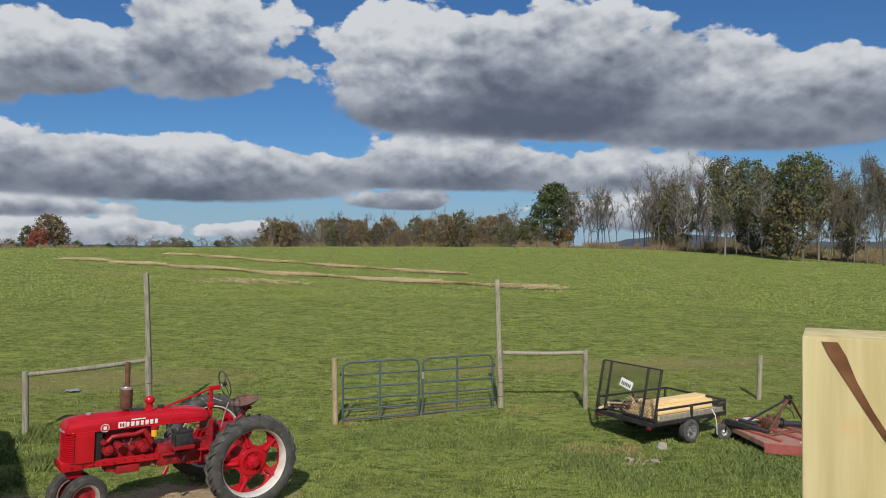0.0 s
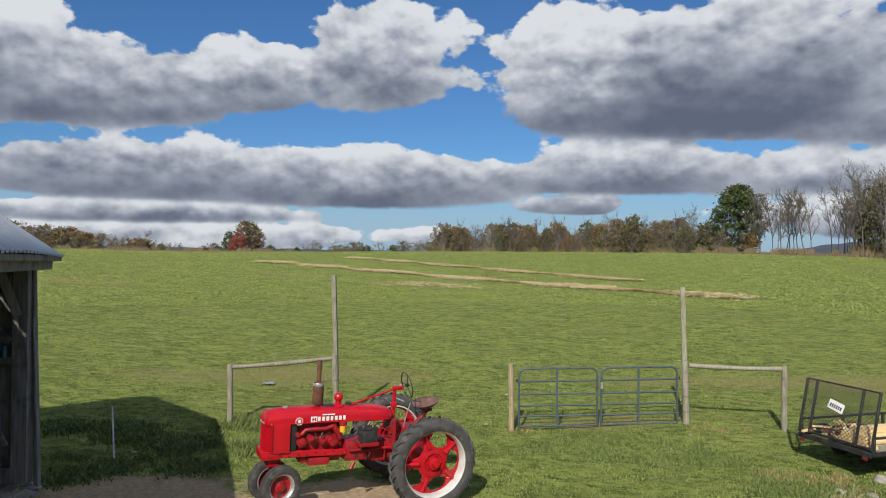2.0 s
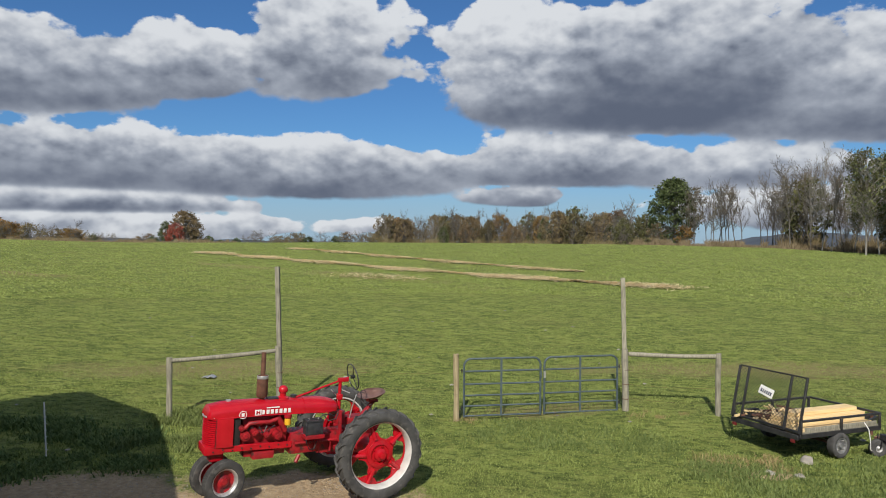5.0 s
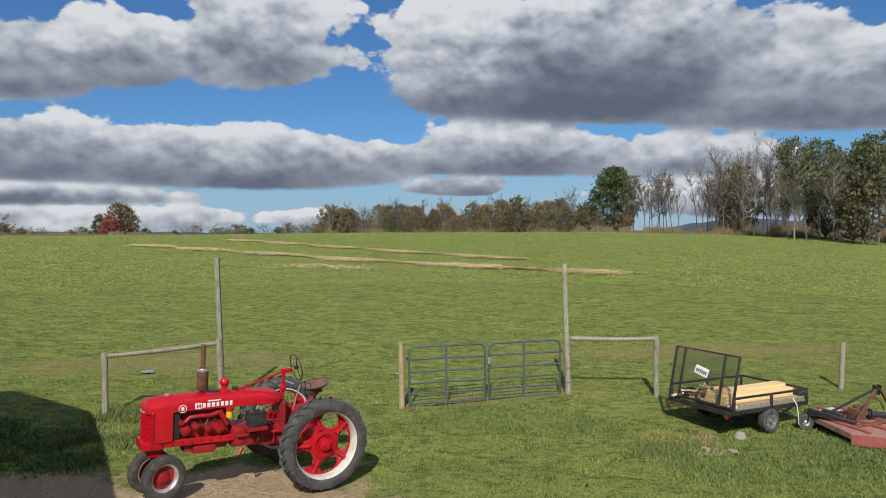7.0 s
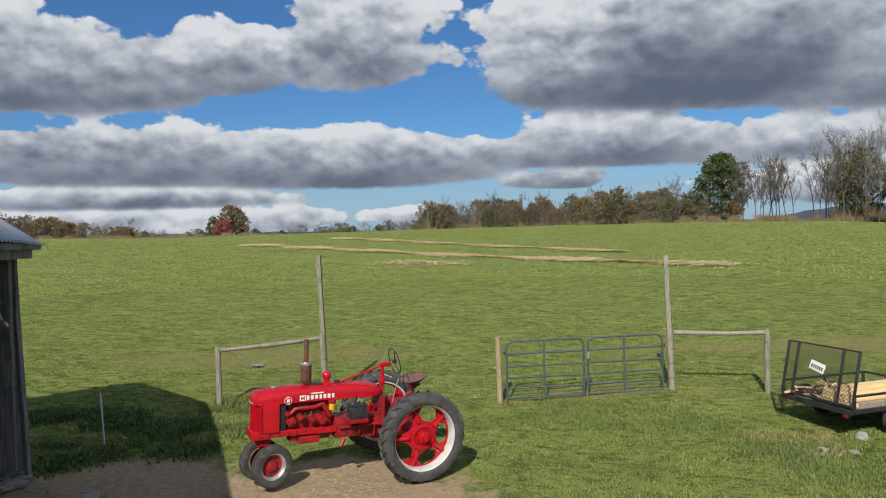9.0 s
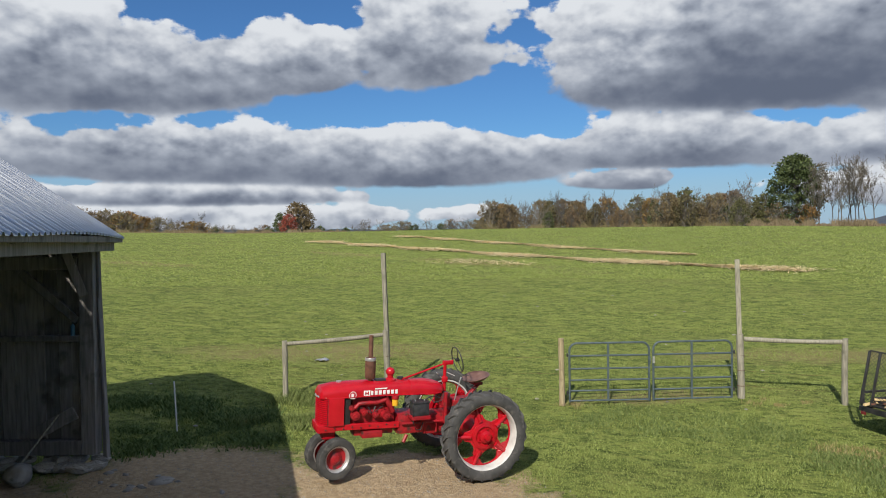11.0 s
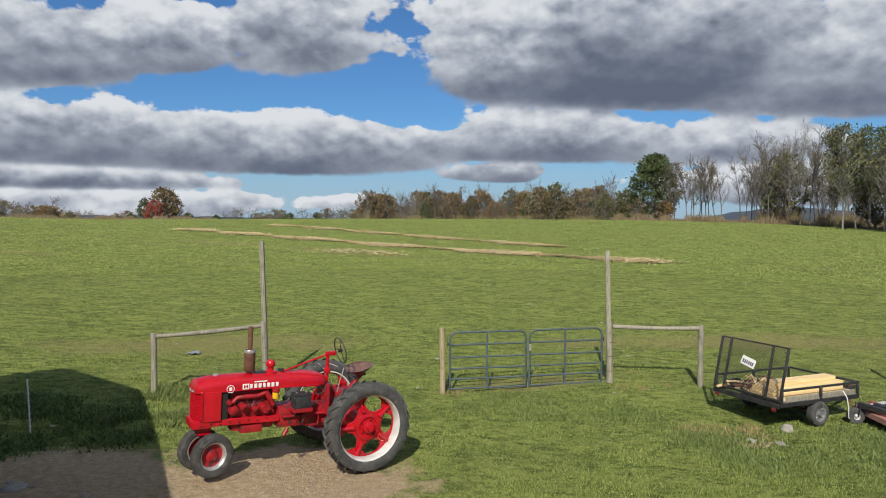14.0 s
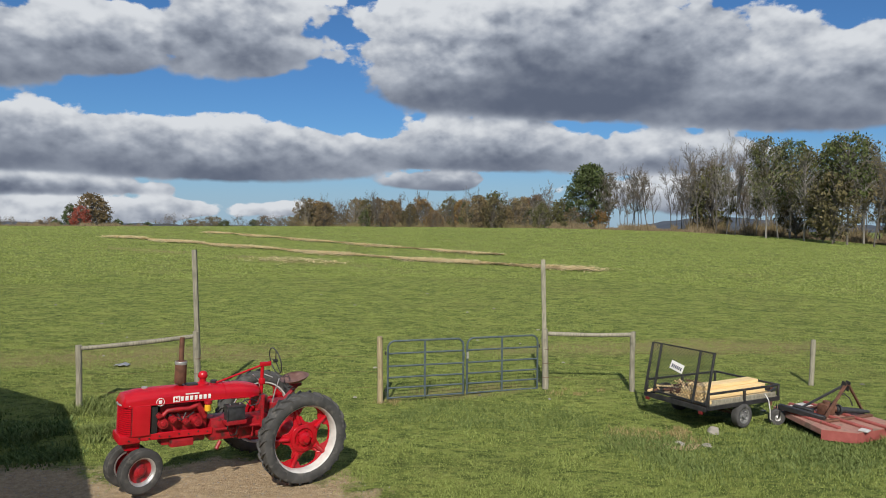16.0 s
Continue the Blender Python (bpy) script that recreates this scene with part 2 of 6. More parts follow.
INK = material("blue_black_ink", (0.02, 0.025, 0.06), (0.04, 0.045, 0.09), 30, 0.6, 0, 0)
ROOF_METAL = material("galvanised_roofing", (0.62, 0.63, 0.64), (0.72, 0.73, 0.74), 1.4, 0.36, 0.85, 0.05, spots=(0.50, 0.49, 0.47), spot_scale=1.3, spot_at=0.62)
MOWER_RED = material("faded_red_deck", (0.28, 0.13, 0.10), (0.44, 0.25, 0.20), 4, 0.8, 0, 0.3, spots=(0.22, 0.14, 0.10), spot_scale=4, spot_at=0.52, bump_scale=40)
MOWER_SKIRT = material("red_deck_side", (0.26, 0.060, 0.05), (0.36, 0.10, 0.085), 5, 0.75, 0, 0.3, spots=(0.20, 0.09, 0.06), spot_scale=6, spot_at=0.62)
STONE = material("field_stone", (0.22, 0.20, 0.17), (0.42, 0.39, 0.34), 5, 0.9, 0, 0.6, spots=(0.15, 0.14, 0.12), spot_scale=7, rand=0.15)
BARK = material("grey_bark", (0.088, 0.078, 0.066), (0.19, 0.172, 0.150), 1.2, 0.9, 0, 0.4, stretch=(3, 3, 0.5), rand=0.25)
BARK_PALE = material("pale_birch_bark", (0.15, 0.138, 0.122), (0.28, 0.262, 0.235), 1.2, 0.9, 0, 0.4, stretch=(3, 3, 0.5), rand=0.2)
LEAF_GREEN = foliage("green_leaves", (0.048, 0.062, 0.022), (0.150, 0.170, 0.066))
LEAF_OLIVE = foliage("olive_leaves", (0.058, 0.058, 0.026), (0.180, 0.165, 0.075))
LEAF_BROWN = foliage("brown_leaves", (0.105, 0.078, 0.042), (0.25, 0.190, 0.105), 0.02)
LEAF_DARK = foliage("dark_green_leaves", (0.036, 0.052, 0.020), (0.120, 0.145, 0.058), 0.015)
LEAF_ORANGE = foliage("orange_leaves", (0.15, 0.085, 0.032), (0.30, 0.19, 0.075), 0.006)
LEAF_RED = foliage("red_leaves", (0.22, 0.055, 0.04), (0.40, 0.12, 0.08), 0.01)
SIDING = material("white_siding", (0.62, 0.61, 0.58), (0.74, 0.73, 0.70), 2, 0.6, 0, 0.1)
DECK_WOOD = material("deck_boards", (0.36, 0.29, 0.16), (0.50, 0.42, 0.26), 4, 0.8, 0, 0.2, stretch=(1, 9, 9))
# wooded hills: the blue-grey of distance haze is put into their colour
HILL = material("hazed_far_wooded_hill", (0.035, 0.048, 0.068), (0.060, 0.074, 0.095), 0.02, 1.0, 0, 0)
BRUSH_FAR = foliage("dry_brush", (0.10, 0.075, 0.045), (0.23, 0.18, 0.11), 0.01)
BLADE = foliage("grass_blades", (0.115, 0.158, 0.036), (0.320, 0.370, 0.112), 0.0)
WEED = foliage("dark_weeds", (0.085, 0.125, 0.035), (0.20, 0.25, 0.085), 0.015)
DRY_GRASS = foliage("dry_grass", (0.24, 0.18, 0.075), (0.42, 0.34, 0.17), 0.0)
STRAW = foliage("straw", (0.60, 0.48, 0.25), (0.86, 0.72, 0.43), 0.0)


# ---- the lie of the land ----
RIDGE_R = 130.0
RIDGE_AZ = [-180, -70, -40, -31, -24, -16, -7, 6, 16, 29, 34, 43, 70, 180]
RIDGE_Z = [0.6, 0.8, 1.0, 1.45, 2.65, 3.60, 4.05, 4.2, 4.2, 4.0, 4.0, 4.5, 3.0, 0.6]


def land(x, y):
    """Height of the ground: level yard, long slope up to a rounded crest, falling away behind it."""
    x, y = np.asarray(x, float), np.asarray(y, float)
    r = np.hypot(x, y) + 1e-6
    crest = np.interp(np.degrees(np.arctan2(-x, y)), RIDGE_AZ, RIDGE_Z)
    u = np.clip((r - 14.0) / (RIDGE_R - 14.0), 0, 1)
    z = crest * (1 - (1 - u) ** 1.35)
    past = np.clip(r - RIDGE_R, 0, None)
    z = z - 0.03 * past * np.clip(past / 40, 0, 1) * np.exp(-past / 900)
    z = z + 0.018 * (np.sin(x * 1.7 + 0.6 * y) * np.cos(y * 1.3 - 0.4 * x)) + 0.03 * np.sin(x * 0.45 + 1) * np.cos(y * 0.37)
    return z


def ground_z(x, y):
    return float(land(x, y))


def ground_material():
    m = bpy.data.materials.new("pasture_ground")
    m.use_nodes = True
    nt = m.node_tree
    link = nt.links.new
    bsdf = nt.nodes["Principled BSDF"]
    tc = nt.nodes.new("ShaderNodeTexCoord")

    def fbm(scale, detail=8.0, rough=0.6, stretch=None):
        n = nt.nodes.new("ShaderNodeTexNoise")
        n.inputs["Scale"].default_value, n.inputs["Detail"].default_value, n.inputs["Roughness"].default_value = scale, detail, rough
        src = tc.outputs["Object"]
        if stretch:
            mp = nt.nodes.new("ShaderNodeMapping")
            mp.inputs["Scale"].default_value = stretch
            link(src, mp.inputs[0])
            src = mp.outputs[0]
        link(src, n.inputs["Vector"])
        return n.outputs["Fac"]

    def ramp(v, lo, hi, a=0.0, b=1.0):
        n = nt.nodes.new("ShaderNodeMapRange")
        n.inputs["From Min"].default_value, n.inputs["From Max"].default_value = lo, hi
        n.inputs["To Min"].default_value, n.inputs["To Max"].default_value = a, b
        link(v, n.inputs["Value"])
        return n.outputs[0]

    def mix(f, a, b):
        n = nt.nodes.new("ShaderNodeMix")
        n.data_type = "RGBA"
        link(f, n.inputs[0])
        for i, v in ((6, a), (7, b)):
            if isinstance(v, tuple):
                n.inputs[i].default_value = (*v, 1)
            else:
                link(v, n.inputs[i])
        return n.outputs[2]

    def math_node(op, a, b=None):
        n = nt.nodes.new("ShaderNodeMath")
        n.operation = op
        for i, v in enumerate((a, b)):
            if v is None:
                continue
            if isinstance(v, (int, float)):
                n.inputs[i].default_value = v
            else:
                link(v, n.inputs[i])
        return n.outputs[0]

    sep = nt.nodes.new("ShaderNodeSeparateXYZ")
    link(tc.outputs["Object"], sep.inputs[0])

    def patch(cx, cy, rx, ry, turn=0.0):
        c, s = math.cos(turn), math.sin(turn)
        dx, dy = math_node("SUBTRACT", sep.outputs[0], cx), math_node("SUBTRACT", sep.outputs[1], cy)
        u = math_node("DIVIDE", math_node("ADD", math_node("MULTIPLY", dx, c), math_node("MULTIPLY", dy, s)), rx)
        v = math_node("DIVIDE", math_node("SUBTRACT", math_node("MULTIPLY", dy, c), math_node("MULTIPLY", dx, s)), ry)
        return math_node("SUBTRACT", 1.0, math_node("SQRT", math_node("ADD", math_node("MULTIPLY", u, u), math_node("MULTIPLY", v, v))))

    fine = fbm(34, 6, 0.7)
    tuft = fbm(3.2, 7, 0.65)
    field = fbm(0.16, 6, 0.6)
    green = mix(ramp(fine, 0.32, 0.68), (0.108, 0.148, 0.030), (0.285, 0.335, 0.090))
    grain = fbm(5.5, 5, 0.7, (0.6, 1.0, 1.0))
    green = mix(ramp(grain, 0.42, 0.56, 0.0, 0.95), (0.062, 0.088, 0.018), green)
    green = mix(ramp(fbm(2.6, 4, 0.75, (0.45, 1.0, 1.0)), 0.50, 0.62, 0, 0.75), green, (0.300, 0.330, 0.085))
    green = mix(ramp(fbm(1.3, 6, 0.72, (0.4, 1.0, 1.0)), 0.52, 0.62, 0, 0.8), green, (0.075, 0.104, 0.022))
    green = mix(ramp(tuft, 0.50, 0.68, 0, 0.8), green, (0.265, 0.285, 0.080))
    green = mix(ramp(fbm(1.1, 6, 0.7), 0.58, 0.74, 0, 0.55), green, (0.095, 0.132, 0.030))
    green = mix(ramp(field, 0.5, 0.75, 0, 0.5), green, (0.20, 0.19, 0.065))
    green = mix(ramp(fbm(8.0, 4, 0.6, (0.5, 1.0, 1.0)), 0.57, 0.66, 0, 0.75), green, (0.045, 0.066, 0.014))
    # worn, straw-flecked turf
    worn = None
    for p in PATCHES_WORN:
        q = patch(*p)
        worn = q if worn is None else math_node("MAXIMUM", worn, q)
    worn = math_node("ADD", worn, math_node("MULTIPLY", math_node("SUBTRACT", fbm(0.8, 7, 0.7), 0.5), 1.6))
    green = mix(ramp(worn, 0.05, 0.6, 0, 0.75), green, mix(ramp(fine, 0.35, 0.65), (0.16, 0.13, 0.055), (0.33, 0.27, 0.13)))
    # bare earth
    bare = None
    for p in PATCHES_BARE:
        q = patch(*p)
        bare = q if bare is None else math_node("MAXIMUM", bare, q)
    bare = math_node("ADD", bare, math_node("MULTIPLY", math_node("SUBTRACT", fbm(1.7, 8, 0.65), 0.5), 1.5))
    earth = mix(ramp(fbm(9, 8, 0.7), 0.3, 0.7), (0.30, 0.212, 0.120), (0.55, 0.42, 0.262))
    earth = mix(ramp(fbm(60, 3), 0.62, 0.7), earth, (0.58, 0.53, 0.45))
    link(mix(ramp(bare, 0.08, 0.30), green, earth), bsdf.inputs["Base Color"])
    bsdf.inputs["Roughness"].default_value = 0.9
    bsdf.inputs["Specular IOR Level"].default_value = 0.15
    b = nt.nodes.new("ShaderNodeBump")
    b.inputs["Strength"].default_value, b.inputs["Distance"].default_value = 0.9, 0.06
    link(math_node("ADD", fbm(14, 7, 0.75), math_node("MULTIPLY", tuft, 1.5)), b.inputs["Height"])
    link(b.outputs[0], bsdf.inputs["Normal"])
    return m


# centre x, y, half length, half width, turn
PATCHES_BARE = [(-3.9, 10.1, 2.7, 1.5, 0.2), (-4.1, 11.0, 1.5, 1.25, 0.35), (-7.3, 9.7, 2.7, 2.1, 0.1), (-10.0, 7.5, 3.0, 2.0, 0.0), (-1.2, 8.3, 3.5, 0.7, 0.1), (3.7, 13.2, 0.5, 0.3, 0.2)]
PATCHES_WORN = [(-13.0, 49.0, 8.5, 2.5, -0.5), (-26.0, 56.0, 8.0, 1.6, -0.5), (-0.3, 16.6, 2.2, 0.7, 0.35), (-9.5, 19.5, 6.0, 1.6, 0.3), (3.2, 13.4, 1.2, 0.7, 0.1), (-36.0, 42.0, 7.0, 1.5, 0.0), (6.0, 22.0, 8.0, 1.4, 0.15)]
GROUND = ground_material()


# ---- building helpers ----
def rot_to(direction):
    return Vector(direction).to_track_quat("Z", "Y").to_matrix().to_4x4()


def box(bm, c, s, turn=(0, 0, 0), bevel=0.0):
    m = pose(*c, *turn) @ Matrix.Diagonal((*s, 1))
    r = bmesh.ops.create_cube(bm, size=1, matrix=m)
    if bevel:
        edges = list({e for v in r["verts"] for e in v.link_edges})
        bmesh.ops.bevel(bm, geom=edges, offset=bevel, segments=2, affect="EDGES", profile=0.6)


def rod(bm, a, b, r0, r1=None, seg=8, caps=True):
    a, b = Vector(a), Vector(b)
    d = b - a
    bmesh.ops.create_cone(bm, cap_ends=caps, segments=seg, radius1=r0, radius2=r0 if r1 is None else r1, depth=d.length,
                          matrix=Matrix.Translation((a + b) / 2) @ rot_to(d))


def beam(bm, a, b, w, h, bevel=0.004, across=(1, 0, 0)):
    """A squared bar from a to b; across: where the width of an upright bar points."""
    a, b = Vector(a), Vector(b)
    d = b - a
    side = Vector((0, 0, 1)).cross(d)
    if side.length < 0.3 * d.length:
        side = Vector(across) - d * (Vector(across).dot(d) / d.length_squared)
    side.normalize()
    up = d.normalized().cross(side)
    m = Matrix((( *side, 0), (*up, 0), (*d.normalized(), 0), (0, 0, 0, 1))).transposed()
    m.translation = (a + b) / 2
    r = bmesh.ops.create_cube(bm, size=1, matrix=m @ Matrix.Diagonal((w, h, d.length, 1)))
    if bevel:
        bmesh.ops.bevel(bm, geom=list({e for v in r["verts"] for e in v.link_edges}), offset=bevel, segments=1, affect="EDGES")


def pipe(bm, pts, r, seg=8, closed=False):
    """A round tube through points."""
    pts = [Vector(p) for p in pts]
    rings = []
    n = len(pts)
    for i, p in enumerate(pts):
        a = pts[(i - 1) % n] if closed or i else p
        b = pts[(i + 1) % n] if closed or i < n - 1 else p
        d = (b - a).normalized()
        side = d.cross(Vector((0.31, 0.17, 0.93))).normalized()
        up = side.cross(d)
        rings.append([bm.verts.new(p + r * (math.cos(2 * math.pi * k / seg) * side + math.sin(2 * math.pi * k / seg) * up)) for k in range(seg)])
    for i in range(n if closed else n - 1):
        r0, r1 = rings[i], rings[(i + 1) % n]
        for k in range(seg):
            bm.faces.new((r0[k], r0[(k + 1) % seg], r1[(k + 1) % seg], r1[k]))
    if not closed:
        bm.faces.new(rings[0][::-1])
        bm.faces.new(rings[-1])


def lathe(bm, profile, m=None, seg=40, arc=2 * math.pi):
    """Turn (radius, height) pairs about z, then place by m."""
    m = m or Matrix()
    rings = []
    for r, h in profile:
        rings.append([bm.verts.new(m @ Vector((r * math.cos(arc * k / seg), r * math.sin(arc * k / seg), h))) for k in range(seg)])
    for a, b in zip(rings, rings[1:]):
        for k in range(seg):
            bm.faces.new((a[k], a[(k + 1) % seg], b[(k + 1) % seg], b[k]))


def loft(bm, sections, closed_ends=True):
    """Skin a row of equally long outlines."""
    rings = [[bm.verts.new(Vector(p)) for p in s] for s in sections]
    n = len(rings[0])
    for a, b in zip(rings, rings[1:]):
        for k in range(n):
            bm.faces.new((a[k], a[(k + 1) % n], b[(k + 1) % n], b[k]))
    if closed_ends:
        bm.faces.new(rings[0][::-1])
        bm.faces.new(rings[-1])


def finish(bm, name, mat, smooth_angle=40.0):
    bmesh.ops.recalc_face_normals(bm, faces=bm.faces[:])
    me = bpy.data.meshes.new(name)
    bm.to_mesh(me)
    bm.free()
    me.materials.append(mat)
    if smooth_angle:
        me.shade_smooth()
        me.set_sharp_from_angle(angle=radians(smooth_angle))
    return me


def thing(name, m, label, category, group="", kind=""):
    ob = new(name)
    ob.empty_display_size = 0.2
    ob.matrix_world = m
    return tagged(ob, label, category, group, kind)


def part(name, bm, mat, parent, label="", at=None, smooth_angle=40.0):
    ob = new(name, finish(bm, name, mat, smooth_angle))
    ob.parent = parent
    if at is not None:
        ob.matrix_local = at
    if label:
        ob["label"] = label
    return ob


def solid(name, bm, mat, label, category, group="", kind="", m=None, smooth_angle=40.0):
    ob = new(name, finish(bm, name, mat, smooth_angle))
    if m is not None:
        ob.matrix_world = m
    return tagged(ob, label, category, group, kind)


def raw(name, verts, faces, mat, nv=3):
    """A mesh of loose triangles or quads from arrays."""
    me = bpy.data.meshes.new(name)
    verts = np.asarray(verts, np.float32).reshape(-1, 3)
    faces = np.asarray(faces, np.int32).reshape(-1, nv)
    me.vertices.add(len(verts))
    me.vertices.foreach_set("co", verts.ravel())
    me.loops.add(faces.size)
    me.loops.foreach_set("vertex_index", faces.ravel())
    me.polygons.add(len(faces))
    me.polygons.foreach_set("loop_start", np.arange(0, faces.size, nv, dtype=np.int32))
    me.polygons.foreach_set("loop_total", np.full(len(faces), nv, np.int32))
    me.update(calc_edges=True)
    me.materials.append(mat)
    return me


# ---- ground ----
def build_ground():
    angles = np.radians(np.concatenate([np.arange(-60, 60, 0.5), np.arange(60, 300, 6)]))
    radii = np.concatenate([[0.002, 0.8], np.geomspace(2.0, 170, 190), np.geomspace(185, 4600, 26)])
    a, r = np.meshgrid(angles, radii)
    x, y = -r * np.sin(a), r * np.cos(a)
    v = np.stack([x, y, land(x, y)], -1).reshape(-1, 3)
    n, k = len(angles), len(radii)
    i, j = np.meshgrid(np.arange(n), np.arange(k - 1))
    i2 = (i + 1) % n
    f = np.stack([j * n + i, (j + 1) * n + i, (j + 1) * n + i2, j * n + i2], -1).reshape(-1, 4)
    me = raw("ground", v, f[:, ::-1], GROUND, 4)
    me.shade_smooth()
    tagged(new("ground", me), "sloping green pasture with worn patches and bare earth", "ground", kind="structure")


build_ground()


# ---- fence and gates ----
def at_ground(x, y, turn=0.0, sink=0.0):
    return pose(x, y, ground_z(x, y) - sink, 0, 0, turn)


def post_mesh(bm, base, top, r, seg=12):
    """A round post with a slightly uneven outline and a worn top."""
    base, top = Vector(base), Vector(top)
    d = top - base
    rings = []
    for i in range(7):
        t = i / 6
        c = base + d * t + Vector((0.006 * math.sin(5 * t + base.x), 0.006 * math.cos(4 * t + base.y), 0))
        rr = r * (1 + 0.05 * math.sin(9 * t + base.x * 3)) * (0.93 if i == 6 else 1)
        rings.append([c + Vector((rr * math.cos(2 * math.pi * k / seg), rr * math.sin(2 * math.pi * k / seg), 0.01 * math.sin(k) if i == 6 else 0)) for k in range(seg)])
    loft(bm, rings)


def fence_post(x, y, height, r, lean, label, mat=None):
    bm = bmesh.new()
    post_mesh(bm, (0, 0, -0.15), (lean[0], lean[1], height), r)
    return solid("fence_post", bm, mat or WOOD_GREY, label, "fence post", "fence posts", m=at_ground(x, y))


def corner_fence(short_xy, tall_xy, short_top, low_top, tall_top, tall_lean, label):
    """A brace of two posts with a rail between them, and a slim pole fixed up the inner post."""
    (xs, ys), (xt, yt) = short_xy, tall_xy
    zs, zt = ground_z(xs, ys), ground_z(xt, yt)
    root = thing("fence_brace", pose(xt, yt, zt), label, "fence", "fence braces")
    bm = bmesh.new()
    dx, dy, dz = xs - xt, ys - yt, zs - zt
    post_mesh(bm, (dx, dy, dz - 0.15), (dx, dy, short_top - zt), 0.062)
    part("short_post", bm, WOOD_GREY, root)
    bm = bmesh.new()
    post_mesh(bm, (0, 0, -0.15), (tall_lean[0] * 0.3, 0, low_top - zt), 0.075)
    part("main_post", bm, WOOD_GREY, root)
    bm = bmesh.new()
    d = Vector((dx, dy, 0)).normalized()
    off = Vector((-d.y, d.x, 0)) * 0.02
    beam(bm, (tall_lean[0] * 0.2 + off.x, 0.06 + off.y, low_top - zt - 0.55), (tall_lean[0], 0.06 + tall_lean[1], tall_top - zt), 0.10, 0.075, 0.006)
    part("tall_pole", bm, WOOD_GREY, root, "slim weathered grey pole")
    bm = bmesh.new()
    a = Vector((dx, dy, short_top - zt - 0.07)) - d * 0.05
    b = Vector((0, 0, low_top - zt - 0.10)) + d * 0.06
    post_mesh_along(bm, a, b, 0.05)
    part("rail", bm, WOOD_GREY, root, "round weathered cross rail")
    for h in (0.28, 0.62, 0.95):
        bm = bmesh.new()
        pipe(bm, [(0.080 * math.cos(t), 0.080 * math.sin(t), h) for t in np.linspace(0, 2 * math.pi, 14)[:-1]], 0.006, 5, True)
        part("wire_band", bm, RUST_BROWN, root)
    return root


def post_mesh_along(bm, a, b, r, seg=10):
    a, b = Vector(a), Vector(b)
    d = (b - a).normalized()
    side = d.cross(Vector((0, 0, 1))).normalized()
    up = side.cross(d)
    rings = []
    for i in range(7):
        t = i / 6
        c = a.lerp(b, t) + up * (-0.018 * math.sin(math.pi * t))
        rr = r * (1 + 0.06 * math.sin(7 * t + a.x))
        rings.append([c + rr * (math.cos(2 * math.pi * k / seg) * side + math.sin(2 * math.pi * k / seg) * up) for k in range(seg)])
    loft(bm, rings)


def gate(m, width, height, label, latch_side):
    """A tubular farm gate: rounded outer tube, five inner rails, a middle upright."""
    root = thing("farm_gate", m, label, "gate", "pair of gates")
    r = 0.024
    rc = 0.16
    pts = [(0, 0, 0)]
    pts += [(rc - rc * math.cos(t), 0, height - rc + rc * math.sin(t)) for t in np.linspace(0, math.pi / 2, 7)]
    pts += [(width - rc + rc * math.sin(t), 0, height - rc + rc * math.cos(t)) for t in np.linspace(0, math.pi / 2, 7)]
    pts += [(width, 0, 0)]
    bm = bmesh.new()
    pipe(bm, pts, r, 10)
    part("outer_tube", bm, GATE_PAINT, root)
    for f in (0.02, 0.19, 0.37, 0.565, 0.785):
        bm = bmesh.new()
        rod(bm, (0.0, 0, f * height), (width, 0, f * height), 0.021, seg=10)
        part("rail", bm, GATE_PAINT, root)
    bm = bmesh.new()
    box(bm, (width * 0.48, -0.026, height * 0.5), (0.045, 0.012, height * 0.98))
    part("upright", bm, GATE_PAINT, root)
    for z in (0.16, 0.8):
        bm = bmesh.new()
        x = -0.05 if latch_side > 0 else width + 0.05
        rod(bm, (x, 0, z * height - 0.04), (x, 0, z * height + 0.04), 0.016, seg=8)
        rod(bm, (x, 0, z * height), (0 if latch_side > 0 else width, 0, z * height), 0.012, seg=6)
        part("hinge", bm, BLACK_STEEL, root)
    bm = bmesh.new()
    x = width if latch_side > 0 else 0
    box(bm, (x, -0.03, height * 0.70), (0.05, 0.012, 0.15))
    part("latch_plate", bm, RIM_STEEL if latch_side < 0 else GATE_PAINT, root)
    return root


corner_fence((-8.36, 14.6), (-6.16, 15.46), 1.47, 1.66, 3.46, (-0.09, 0.0), "weathered grey wooden fence brace with a tall slim pole")
corner_fence((3.65, 16.85), (1.63, 16.95), 1.56, 1.58, 3.23, (-0.06, 0.12), "weathered grey wooden fence brace beside the gates")
fence_post(-2.14, 15.64, 1.47, 0.062, (0.0, 0.0), "tan peeling wooden gate post at the pasture fence", WOOD_NEW_POST)
fence_post(8.25, 17.9, 1.12, 0.058, (0.06, 0.02), "leaning grey wooden fence post in the grass")
g0, g1 = Vector((-2.04, 15.66, 0)), Vector((1.50, 16.92, 0))
gd = (g1 - g0).normalized()
ga = math.degrees(math.atan2(gd.y, gd.x))
gp = g0 + gd * 0.07
gate(pose(gp.x, gp.y, 0.165, 0, 0.1, ga - 0.6), 1.76, 1.29, "grey-green tubular steel farm gate, closed", 1)
gp = g0 + gd * 1.93
gate(pose(gp.x, gp.y, 0.160, 0, 0.1, ga + 0.8), 1.77, 1.29, "grey-green tubular steel farm gate, closed, with bright latch plate", -1)


